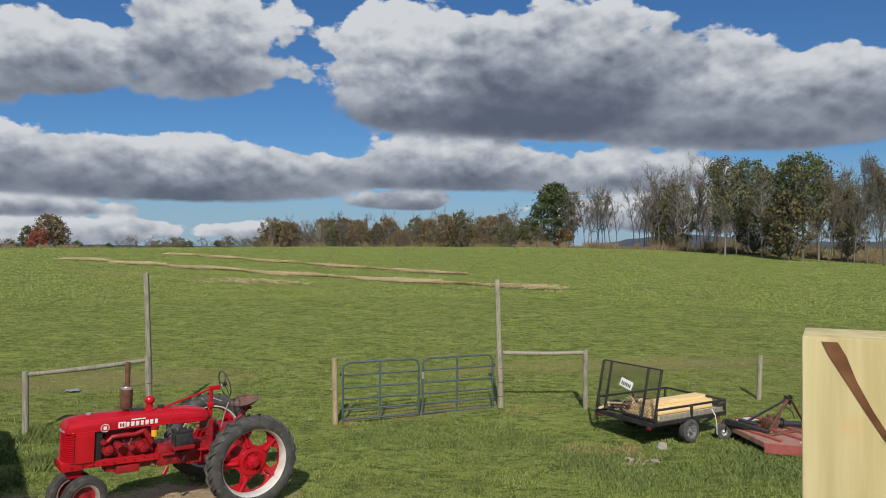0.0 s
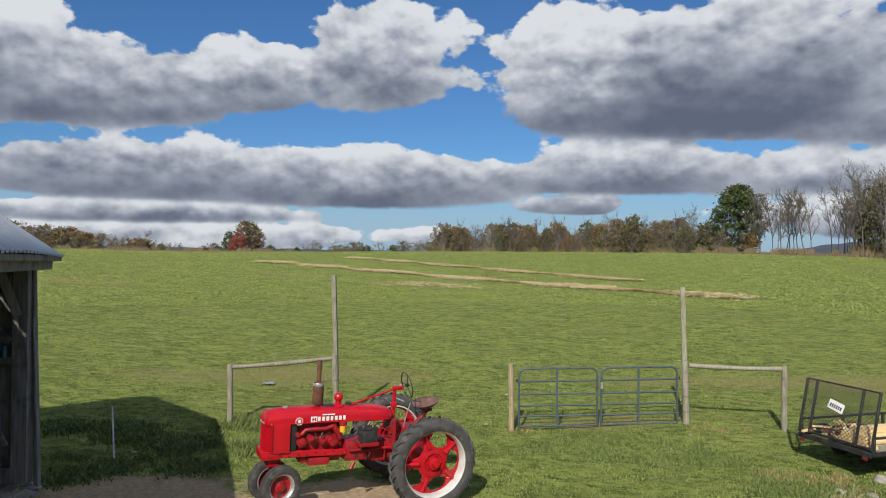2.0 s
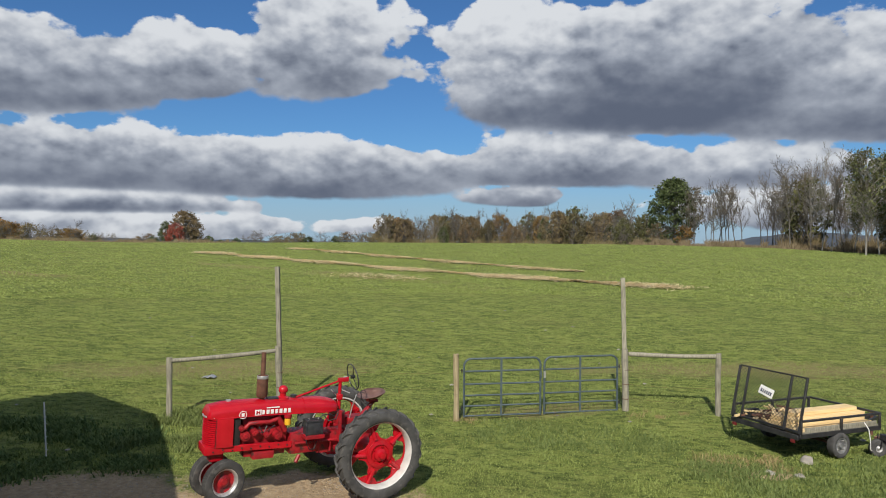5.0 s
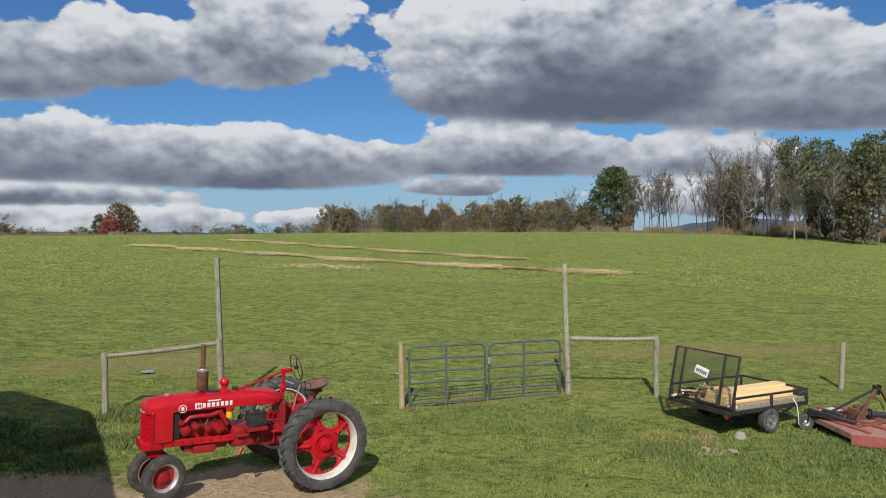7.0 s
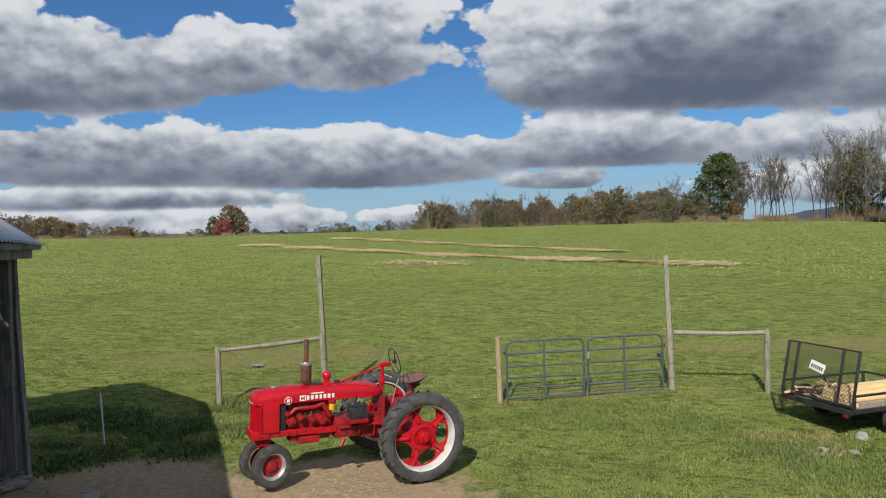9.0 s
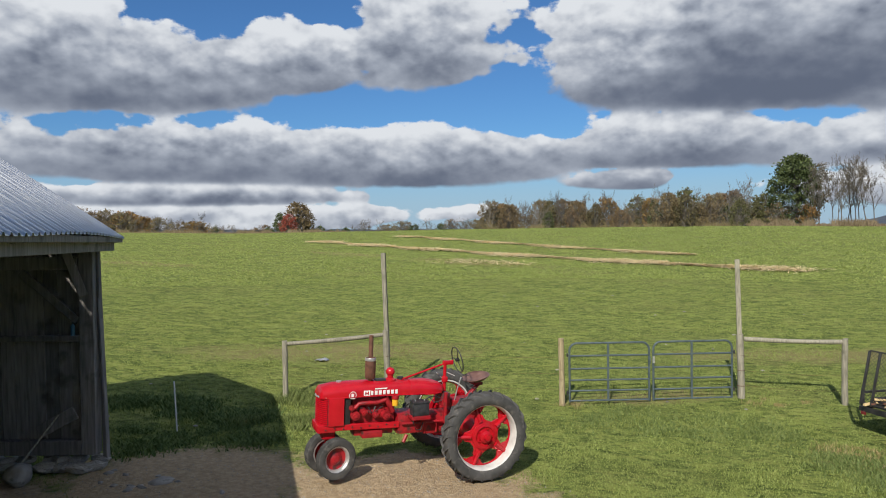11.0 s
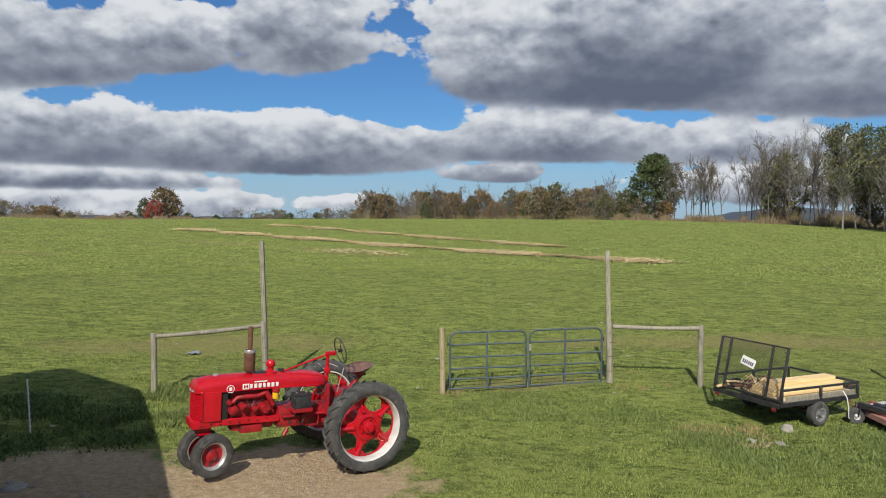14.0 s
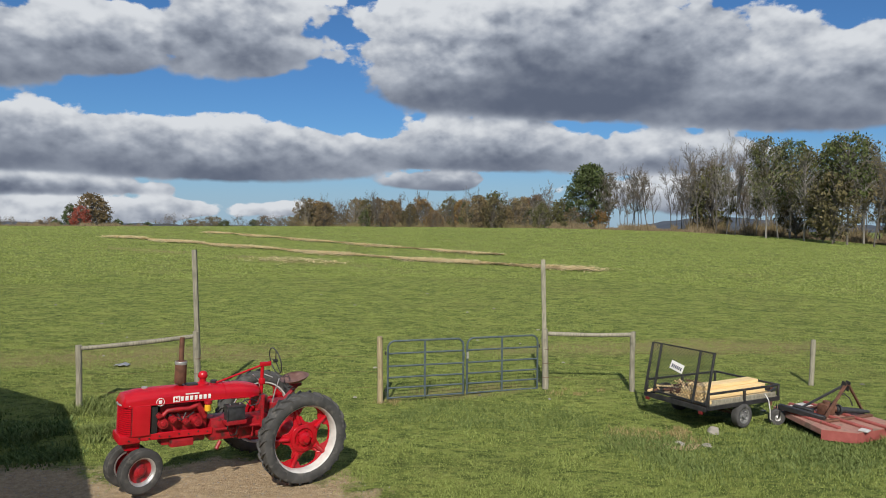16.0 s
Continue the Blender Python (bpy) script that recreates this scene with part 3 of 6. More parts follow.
def wires(a, b, heights, label):
    bm = bmesh.new()
    for h in heights:
        pts = []
        for i in range(17):
            t = i / 16
            x, y = a[0] + (b[0] - a[0]) * t, a[1] + (b[1] - a[1]) * t
            z = (ground_z(*a) * (1 - t) + ground_z(*b) * t) + h - 0.05 * math.sin(math.pi * t) * (1 + 0.3 * math.sin(h * 9))
            pts.append((x, y, z))
        pipe(bm, pts, 0.0022, 4)
    solid("fence_wire", bm, RUST_BROWN, label, "fence wire", "fence wires")


wires((-6.24, 15.46), (-2.14, 15.64), (0.35, 0.7, 1.05), "thin sagging wire strands along the pasture fence")
wires((-8.36, 14.6), (-6.24, 15.46), (0.35, 0.75), "thin sagging wire strands under the fence rail")
wires((1.60, 16.95), (3.65, 16.85), (0.3, 0.62), "thin sagging wire strands beside the gates")
wires((3.65, 16.85), (8.25, 17.9), (0.45, 0.9), "thin sagging wire strands beyond the trailer")

# electric fence stake
bm = bmesh.new()
rod(bm, (0, 0, -0.1), (-0.05, 0, 1.02), 0.014, seg=8)
for i in range(7):
    rod(bm, (-0.05 * (0.1 + 0.125 * i) + 0.012, 0, 0.15 + 0.12 * i), (-0.05 * (0.1 + 0.125 * i) + 0.032, 0, 0.15 + 0.12 * i), 0.008, seg=6)
solid("fence_stake", bm, WHITE_PAINT, "thin white plastic electric fence stake in shaded grass", "fence stake", m=at_ground(-9.2, 11.85))


# ---- old shed ----
def shed():
    eave = Vector((-8.95, 10.12, 3.96))
    along = Vector((0.537, -0.843, 0.012)).normalized()          # the eave, towards the yard
    wall = Vector((-0.959, -0.282, 0)).normalized()              # the far end wall, seen from inside
    pitch = 0.66
    corner = Vector((-9.22, 9.92, 0))
    root = thing("open_shed", pose(corner.x, corner.y, 0), "old open-sided grey plank shed with a corrugated metal roof", "shed")
    inv = root.matrix_world.inverted()
    sag = lambda s, t: Vector((0, 0, 0.05 * math.sin(math.pi * min(1, max(0, s / 5.5)))))

    def roof_pt(s, t, lift=0.0):
        return eave + along * s + wall * t + Vector((0, 0, pitch * t + lift)) + sag(s, t)

    half, length = 2.75, 9.4
    bm = bmesh.new()
    # corrugated sheets: ribs run up the slope
    steps = int(length / 0.0175)
    top = []
    for i in range(steps + 1):
        s = i * length / steps - 0.02
        f = (s / 0.22) % 1.0
        rib = 0.034 * min(1.0, max(0.0, min(f / 0.10, (0.42 - f) / 0.10)))
        top.append([bm.verts.new(inv @ roof_pt(s, t, rib)) for t in (-0.10, 0.9, 1.9, half)])
    for a, b in zip(top, top[1:]):
        for k in range(3):
            bm.faces.new((a[k], a[k + 1], b[k + 1], b[k]))
    ob = part("roof", bm, ROOF_METAL, root, "pale galvanised corrugated roof sheets", smooth_angle=15)
    mod = ob.modifiers.new("thickness", "SOLIDIFY")
    mod.thickness, mod.offset = 0.004, -1
    # far slope
    bm = bmesh.new()
    ridge = pitch * half
    quad = [eave + along * s + wall * t + Vector((0, 0, z)) for s, t, z in ((-0.02, half, ridge), (length, half, ridge), (length, 2 * half + 0.4, -0.25), (-0.02, 2 * half + 0.4, -0.25))]
    low = [bm.verts.new(inv @ (q - Vector((0, 0, 0.03)))) for q in quad]
    high = [bm.verts.new(inv @ (q + Vector((0, 0, 0.02)))) for q in quad]
    bm.faces.new(low[::-1])
    bm.faces.new(high)
    for k in range(4):
        bm.faces.new((low[k], low[(k + 1) % 4], high[(k + 1) % 4], high[k]))
    part("roof_back", bm, ROOF_METAL, root)

    def bar(name, a, b, w, h, label=""):
        q = bmesh.new()
        beam(q, inv @ Vector(a), inv @ Vector(b), w, h, 0.008, wall)
        return part(name, q, WOOD_DARK, root, label)

    # fascia and plate under the eave
    bar("fascia", roof_pt(-0.02, -0.04, -0.055), roof_pt(length, -0.04, -0.055), 0.05, 0.09)
    # board added below the fascia to stop sun slivers above the plate
    bar("soffit_board", roof_pt(0.02, 0.10, -0.22), roof_pt(length, 0.10, -0.22), 0.05, 0.22)
    bar("wall_plate", roof_pt(0.05, 0.30, -0.26), roof_pt(length, 0.30, -0.26), 0.20, 0.20)
    for i in range(14):
        s = 0.25 + i * 0.66
        bar("rafter", roof_pt(s, 0.0, -0.09), roof_pt(s, half, -0.09), 0.06, 0.13)
    bar("verge_board", roof_pt(0.01, 0.02, -0.09), roof_pt(0.01, half, -0.09), 0.035, 0.15)

    # posts of the end wall
    z0 = 0.24
    c = Vector(corner)
    inward = Vector((0.282, -0.959, 0))
    bar("corner_post", c + wall * 0.16 + inward * 0.05 + Vector((0, 0, z0)), c + wall * 0.13 + inward * 0.05 + Vector((0, 0, 3.93)), 0.25, 0.22)
    bar("corner_board", c + wall * -0.03 + Vector((0.03, 0, 0.15)), c + wall * 0.0 + Vector((0, 0, 3.85)), 0.05, 0.10)
    bar("corner_board", c + wall * -0.045 + Vector((0.06, 0, 0.15)), c + wall * -0.02 + Vector((0, 0, 2.9)), 0.03, 0.12)
    bar("end_post", c + wall * 2.75 + inward * 0.05 + Vector((0, 0, z0)), c + wall * 2.75 + inward * 0.05 + Vector((0, 0, 5.4)), 0.22, 0.22)
    bar("end_post", c + wall * 5.3 + inward * 0.05 + Vector((0, 0, z0)), c + wall * 5.3 + inward * 0.05 + Vector((0, 0, 3.7)), 0.22, 0.22)
    for z, w, h, t0 in ((3.50, 0.10, 0.22, 0.28), (2.22, 0.08, 0.10, 0.26), (0.36, 0.16, 0.24, 0.28)):
        bar("cross_beam", c + wall * t0 + inward * 0.10 + Vector((0, 0, z)), c + wall * 5.3 + inward * 0.10 + Vector((0, 0, z)), w, h)
    # braces
    bar("brace", c + wall * 0.30 + inward * 0.13 + Vector((0, 0, 2.52)), c + wall * 1.25 + inward * 0.13 + Vector((0, 0, 3.36)), 0.06, 0.14)
    bar("brace", c + wall * 0.17 + inward * 0.16 + Vector((0, 0, 2.95)), c + wall * 0.48 + inward * 0.30 + Vector((0, 0, 3.93)), 0.07, 0.14)
    bar("loose_plank", c + wall * 0.34 + inward * 0.2 + Vector((0, 0, 0.98)), c + wall * 0.95 + inward * 0.24 + Vector((0, 0, 0.66)), 0.04, 0.22)
    # upright boards, each with its own width and gap
    rng = random.Random(4)
    t = 0.06
    while t < 5.3:
        w = rng.uniform(0.20, 0.34)
        q = bmesh.new()
        topz = 3.86 + min(t, 5.5 - t) * pitch * 0.97 - 0.12
        a = c + wall * (t + w / 2) - inward * (0.03 + rng.uniform(0, 0.012))
        beam(q, inv @ (a + Vector((0, 0, 0.22 + rng.uniform(-0.06, 0.04)))), inv @ (a + wall * rng.uniform(-0.015, 0.015) + Vector((0, 0, topz))), w + 0.004, 0.036, 0.013, wall)
        part("wall_board", q, WOOD_DARK, root)
        t += w + rng.choice((0.0, 0.0, 0.002, 0.004))
    # gable boards above the plate line
    t = 1.9
    while t < 3.7:
        q = bmesh.new()
        a = c + wall * (t + 0.14) - inward * 0.06
        beam(q, inv @ (a + Vector((0, 0, 3.6))), inv @ (a + Vector((0, 0, 3.8 + min(t, 5.5 - t) * pitch))), 0.285, 0.024, 0.003, wall)
        part("wall_board", q, WOOD_DARK, root)
        t += 0.28
    # closed back side and the near end, out of sight
    q = bmesh.new()
    back0, back1 = c + wall * 5.45, c + wall * 5.45 + along * 9.2
    beam(q, inv @ (back0 + Vector((0, 0, 1.95))), inv @ (back1 + Vector((0, 0, 1.95))), 0.05, 3.4, 0.0)
    part("back_wall", q, WOOD_DARK, root)
    near = c + along * 9.1
    bar("corner_post", near + wall * 0.2 + Vector((0, 0, 0)), near + wall * 0.2 + Vector((0, 0, 3.95)), 0.22, 0.22)
    q = bmesh.new()
    n0, n1 = near + wall * 0.4, near + wall * 5.3
    beam(q, inv @ (n0 + Vector((0, 0, 1.9))), inv @ (n1 + Vector((0, 0, 1.9))), 0.05, 3.7, 0.0)
    part("near_wall", q, WOOD_DARK, root)
    # unseen triangle added above the near wall to keep sun off the braces
    q = bmesh.new()
    peak = near + wall * 2.75 + Vector((0, 0, 5.62))
    tri = [inv @ (n0 + Vector((0, 0, 3.7))), inv @ (n1 + Vector((0, 0, 3.7))), inv @ peak]
    loft(q, [tri, [p + Vector((0.02, -0.03, 0)) for p in tri]])
    part("near_gable", q, WOOD_DARK, root)
    # foundation stones
    rng = random.Random(9)
    for i in range(26):
        q = bmesh.new()
        bmesh.ops.create_icosphere(q, subdivisions=2, radius=1.0)
        for v in q.verts:
            v.co += Vector(noise.noise_vector(v.co * 1.3 + Vector((i * 7.1, 0, 0)))) * 0.35
        sx = rng.uniform(0.12, 0.30)
        p = c + wall * (0.05 + (i % 13) * 0.30 + rng.uniform(-0.08, 0.08)) + inward * (rng.uniform(-0.02, 0.12) + 0.16 * (i // 13)) + Vector((0, 0, 0.13 - 0.08 * (i // 13)))
        part("foundation_stone", q, STONE, root, at=inv @ (Matrix.Translation(p) @ pose(0, 0, 0, 0, 0, rng.uniform(0, 180)) @ Matrix.Diagonal((sx, sx * 0.7, rng.uniform(0.06, 0.10), 1))), smooth_angle=30)
    # bottle standing on the middle beam
    b = thing("spray_bottle", pose(*(c + wall * 0.40 + inward * 0.11 + Vector((0, 0, 2.27)))), "small blue plastic bottle on the shed's cross beam", "bottle")
    q = bmesh.new()
    lathe(q, [(0.0, 0), (0.034, 0), (0.036, 0.01), (0.036, 0.15), (0.030, 0.17), (0.014, 0.185), (0.014, 0.2), (0.0, 0.2)], seg=16)
    part("bottle_body", q, BOTTLE_BLUE, b)
    q = bmesh.new()
    lathe(q, [(0.0, 0.2), (0.017, 0.2), (0.017, 0.225), (0.0, 0.225)], seg=12)
    part("cap", q, BLACK_PLASTIC, b)
    # a pole leaning on the wall, its foot in a lump of concrete
    foot = c + wall * 0.95 + inward * 0.85
    b = thing("leaning_pole", pose(foot.x, foot.y, 0.0), "pale metal pole leaning on the shed wall from a concrete lump", "pole")
    q = bmesh.new()
    tip = c + wall * 0.62 + inward * 0.22 + Vector((0, 0, 0.95)) - foot
    rod(q, (0, 0, 0.25), tip, 0.016, seg=8)
    part("shaft", q, WOOD_GREY, b)
    q = bmesh.new()
    bmesh.ops.create_icosphere(q, subdivisions=3, radius=0.2)
    for v in q.verts:
        v.co = v.co + Vector(noise.noise_vector(v.co * 6)) * 0.05
        v.co.z = v.co.z * 0.9 + 0.14
    part("foot_block", q, STONE, b)


BOTTLE_BLUE = material("blue_plastic", (0.05, 0.16, 0.26), (0.09, 0.24, 0.34), 12, 0.35, 0, 0)
shed()


def stone(x, y, sx, sy, sz, seed, label):
    bm = bmesh.new()
    bmesh.ops.create_icosphere(bm, subdivisions=3, radius=1.0)
    for v in bm.verts:
        v.co += Vector(noise.noise_vector(v.co * 1.2 + Vector((seed * 5.3, 0, 0)))) * 0.3
        v.co = Vector((v.co.x * sx, v.co.y * sy, v.co.z * sz))
    solid("field_stone", bm, STONE, label, "stone", "stones", m=at_ground(x, y, seed * 40))


stone(-7.64, 9.46, 0.20, 0.15, 0.06, 1, "flat pale stone lying in the dirt")
stone(4.57, 13.98, 0.15, 0.12, 0.10, 2, "pale field stone in the grass by the trailer")
stone(3.75, 13.35, 0.12, 0.09, 0.04, 3, "flat stone in bare earth by the trailer")
stone(4.2, 13.2, 0.10, 0.08, 0.05, 4, "small pale stone in the grass")
rs = random.Random(12)
for i in range(16):
    stone(rs.uniform(-8.9, -6.2), rs.uniform(8.6, 10.0), rs.uniform(0.03, 0.09), rs.uniform(0.03, 0.07), rs.uniform(0.02, 0.04), 5 + i, "small pale stone lying in the dirt")


# ---- tractor ----
def wheel(root, x, y, r, width, rim_r, rim_mat, name, lugs, side, dish_mat, spokes, steer=0.0):
    """Tyre with tread, rim, dished centre with spokes or plate, hub; axis along the tractor's y."""
    m = pose(x, 0, r, 0, 0, steer) @ pose(0, y, 0, -90 * side, 0, 0)
    tyre = bmesh.new()
    w = width / 2
    prof = [(rim_r, -w * 0.80), (rim_r + 0.02, -w * 0.92), ((rim_r + r) / 2, -w * 1.04), (r * 0.955, -w * 0.90), (r * 0.975, -w * 0.6), (r * 0.985, 0),
            (r * 0.975, w * 0.6), (r * 0.955, w * 0.90), ((rim_r + r) / 2, w * 1.04), (rim_r + 0.02, w * 0.92), (rim_r, w * 0.80)]
    lathe(tyre, prof, m, 72 if lugs else 48)
    if not lugs:
        for k in (-0.55, -0.2, 0.2, 0.55):
            lathe(tyre, [(r * 0.97, w * (k - 0.1)), (r * 1.0, w * (k - 0.09)), (r * 1.0, w * (k + 0.09)), (r * 0.97, w * (k + 0.1))], m, 48)
    t_ob = part("tyre" if not lugs else "rear_tyre", tyre, RUBBER, root, "worn grey rubber tyre")
    if lugs:
        bm = bmesh.new()
        for i in range(lugs):
            for s in (-1, 1):
                a0 = 2 * math.pi * (i + (0.5 if s > 0 else 0)) / lugs
                pts = []
                for k in range(5):
                    f = k / 4
                    ang = a0 + side * 0.19 * (1 - f)
                    rad = r * 0.985 - 0.05 * max(0, f - 0.72) / 0.28
                    yy = s * w * (0.04 + 0.95 * f)
                    pts.append((ang, rad, yy))
                sec = []
                for ang, rad, yy in pts:
                    da = 0.026
                    sec.append([m @ Vector((rr * math.cos(aa), rr * math.sin(aa), yy)) for rr, aa in
                                ((rad - 0.03, ang - da), (rad + 0.026, ang - da * 0.7), (rad + 0.026, ang + da * 0.7), (rad - 0.03, ang + da))])
                loft(bm, sec)
        part("tread", bm, RUBBER, t_ob)
    rim = bmesh.new()
    d = w * 0.86
    lathe(rim, [(rim_r + 0.012, -d), (rim_r - 0.012, -d), (rim_r - 0.024, -d * 0.7), (rim_r - 0.036, -d * 0.2), (rim_r - 0.036, d * 0.25), (rim_r - 0.022, d * 0.6),
                (rim_r - 0.012, d * 0.85), (rim_r + 0.014, d), (rim_r + 0.020, d * 0.92)], m, 56)
    part("rim", rim, rim_mat, root, "white painted rim" if rim_mat is RIM_WHITE else "worn steel rim")
    inner = rim_r - 0.034
    if spokes:
        bm = bmesh.new()
        ri, ro = 0.205, inner
        zc = -d * 0.35
        # cast centre: dished ring with a heavy arm between openings
        n = spokes
        seg = 12
        for i in range(n):
            for j in range(seg):
                a0, a1 = 2 * math.pi * (i + j / seg) / n, 2 * math.pi * (i + (j + 1) / seg) / n
                f0, f1 = abs(j / seg - 0.5) * 2, abs((j + 1) / seg - 0.5) * 2

                def hole(f):
                    # half angular opening profile: wide ends at the arms
                    return 0.0 if f > 0.68 else max(0.0, 1 - (f / 0.68) ** 3) ** 0.5
                for z_off in (0.0, -0.035):
                    rows = []
                    for a, f in ((a0, f0), (a1, f1)):
                        rm, hw = (ri + ro) / 2 + 0.012, (ro - ri) / 2 * 0.84 * hole(f)
                        rows.append([(ri - 0.02, a), (rm - hw, a), (rm + hw, a), (ro, a)])
                    for k in (0, 2):
                        q = [rows[0][k], rows[0][k + 1], rows[1][k + 1], rows[1][k]]
                        vs = [bm.verts.new(m @ Vector((rr * math.cos(a), rr * math.sin(a), zc + z_off + 0.05 * (1 - (rr - ri) / (ro - ri))))) for rr, a in q]
                        bm.faces.new(vs)
                for fa, fb, aa, ab in ((f0, f1, a0, a1),):
                    for s in (-1, 1):
                        vs = []
                        for a, f, z_off in ((aa, fa, 0), (ab, fb, 0), (ab, fb, -0.035), (aa, fa, -0.035)):
                            rm, hw = (ri + ro) / 2 + 0.012, (ro - ri) / 2 * 0.84 * hole(f)
                            rr = rm + s * hw
                            vs.append(bm.verts.new(m @ Vector((rr * math.cos(a), rr * math.sin(a), zc + z_off + 0.05 * (1 - (rr - ri) / (ro - ri))))))
                        bm.faces.new(vs)
        bmesh.ops.remove_doubles(bm, verts=bm.verts[:], dist=0.0006)
        part("wheel_spider", bm, dish_mat, root, "red cast wheel centre with oval openings")
        for i in range(n):
            bm = bmesh.new()
            a = 2 * math.pi * i / n
            c = m @ Vector((inner * 0.97 * math.cos(a), inner * 0.97 * math.sin(a), zc + 0.03))
            c2 = m @ Vector((inner * 0.97 * math.cos(a), inner * 0.97 * math.sin(a), zc - 0.05))
            rod(bm, c2, c, 0.032, seg=8)
            mid0 = m @ Vector((0.24 * math.cos(a), 0.24 * math.sin(a), zc + 0.055))
            mid1 = m @ Vector((inner * math.cos(a), inner * math.sin(a), zc + 0.012))
            rod(bm, mid0, mid1, 0.034, 0.026, seg=8)
            part("rim_clamp", bm, dish_mat, root)
        hubp = [(0.215, zc + 0.02), (0.21, zc + 0.07), (0.155, zc + 0.085), (0.15, zc + 0.06), (0.10, zc + 0.06), (0.095, zc + 0.11), (0.05, zc + 0.13), (0.046, zc + 0.19), (0.0, zc + 0.195)]
    else:
        hubp = [(inner, -d * 0.1), (inner * 0.85, -d * 0.30), (inner * 0.62, -d * 0.35), (inner * 0.52, -d * 0.05), (0.055, d * 0.15), (0.048, d * 0.55), (0.03, d * 0.62), (0.0, d * 0.62)]
    bm = bmesh.new()
    lathe(bm, hubp, m, 32)
    if spokes:
        for i in range(5):
            a = 2 * math.pi * (i + 0.5) / 5
            rod(bm, m @ Vector((0.125 * math.cos(a), 0.125 * math.sin(a), -d * 0.4)), m @ Vector((0.125 * math.cos(a), 0.125 * math.sin(a), -d * 0.35 + 0.085)), 0.016, seg=6)
    part("hub", bm, dish_mat, root)


def hood_outline(x, half, top, bottom, round_r):
    """Hood cross-section: flat sides and a rounded crown."""
    pts = [(x, -half, bottom), (x, -half, top - round_r)]
    for i in range(1, 12):
        a = math.pi * i / 12
        pts.append((x, -half * math.cos(a), top - round_r + round_r * math.sin(a)))
    pts += [(x, half, top - round_r), (x, half, bottom)]
    return pts


def tractor():
    root = thing("tractor", pose(-3.316, 11.574, 0.045, -1.8, -2.4, 220), "vintage red row-crop tractor with white rear rims, parked on bare earth", "tractor")
    R = 0.70
    for side in (1, -1):
        wheel(root, 0.0, 0.88 * side, R, 0.29, 0.52, RIM_WHITE, "rear_wheel", 24, side, TRACTOR_RED, 5)
        wheel(root, 2.245, 0.205 * side, 0.322, 0.14, 0.205, RIM_STEEL, "front_wheel", 0, side, ENGINE_RED, 0, 13.0)
    # axles and casing
    bm = bmesh.new()
    rod(bm, (0, -0.90, R), (0, 0.90, R), 0.045, seg=14)
    part("rear_axle", bm, ENGINE_RED, root)
    bm = bmesh.new()
    for s in (-1, 1):
        rod(bm, (0, s * 0.20, R), (0, s * 0.58, R), 0.15, 0.095, 16)
    box(bm, (0.02, 0, R + 0.02), (0.46, 0.44, 0.46), bevel=0.06)
    box(bm, (0.45, 0, R + 0.04), (0.60, 0.34, 0.34), bevel=0.05)
    box(bm, (0.05, 0, R + 0.30), (0.36, 0.30, 0.20), bevel=0.04)
    part("transmission_case", bm, ENGINE_RED, root, "worn red cast transmission case")
    bm = bmesh.new()
    box(bm, (0.98, 0, 0.78), (0.46, 0.40, 0.34), bevel=0.06)
    lathe(bm, [(0.0, -0.03), (0.26, -0.03), (0.27, 0.0), (0.26, 0.03), (0, 0.03)], pose(0.80, 0, 0.84, 0, 90, 0), 28)
    part("clutch_housing", bm, ENGINE_RED, root)
    # side rails with bolt holes
    for s in (-1, 1):
        bm = bmesh.new()
        beam(bm, (1.18, s * 0.19, 0.78), (2.46, s * 0.17, 0.81), 0.05, 0.10, 0.01)
        ob = part("side_rail", bm, TRACTOR_RED, root)
        for k in range(9):
            q = bmesh.new()
            x = 1.26 + 0.14 * k
            rod(q, (x, s * 0.21, 0.785 + 0.02 * (k % 2)), (x, s * 0.222, 0.785 + 0.02 * (k % 2)), 0.012, seg=6)
            part("bolt", q, DARK_CORE, ob)
    # engine
    bm = bmesh.new()
    box(bm, (1.60, 0, 0.92), (0.72, 0.26, 0.32), bevel=0.03)
    box(bm, (1.60, 0, 1.15), (0.68, 0.22, 0.16), bevel=0.02)
    box(bm, (1.58, 0, 0.70), (0.66, 0.24, 0.16), bevel=0.04)
    part("engine_block", bm, ENGINE_RED, root, "worn red engine block")
    bm = bmesh.new()
    box(bm, (1.62, 0.10, 0.655), (0.34, 0.20, 0.12), bevel=0.03)
    part("oil_pan", bm, ENGINE_RED, root)
    for x, z, r, l in ((1.92, 0.98, 0.085, 0.10), (1.78, 1.03, 0.06, 0.12), (1.60, 0.98, 0.05, 0.14), (1.42, 0.95, 0.07, 0.12), (1.98, 1.10, 0.045, 0.12)):
        bm = bmesh.new()
        rod(bm, (x, 0.12, z), (x, 0.14 + l, z), r, r * 0.85, 16)
        rod(bm, (x, 0.14 + l, z), (x, 0.16 + l, z), r * 0.5, r * 0.4, 10)
        part("engine_fitting", bm, ENGINE_RED, root)
    bm = bmesh.new()
    pipe(bm, [(1.92, 0.18, 1.08), (1.86, 0.20, 1.16), (1.70, 0.21, 1.17), (1.55, 0.20, 1.16), (1.42, 0.20, 1.20)], 0.032, 10)
    pipe(bm, [(1.30, 0.18, 1.00), (1.36, 0.20, 1.12), (1.42, 0.19, 1.22)], 0.045, 10)
    part("manifold", bm, ENGINE_RED, root)
    for k in range(4):
        bm = bmesh.new()
        x = 1.45 + 0.12 * k
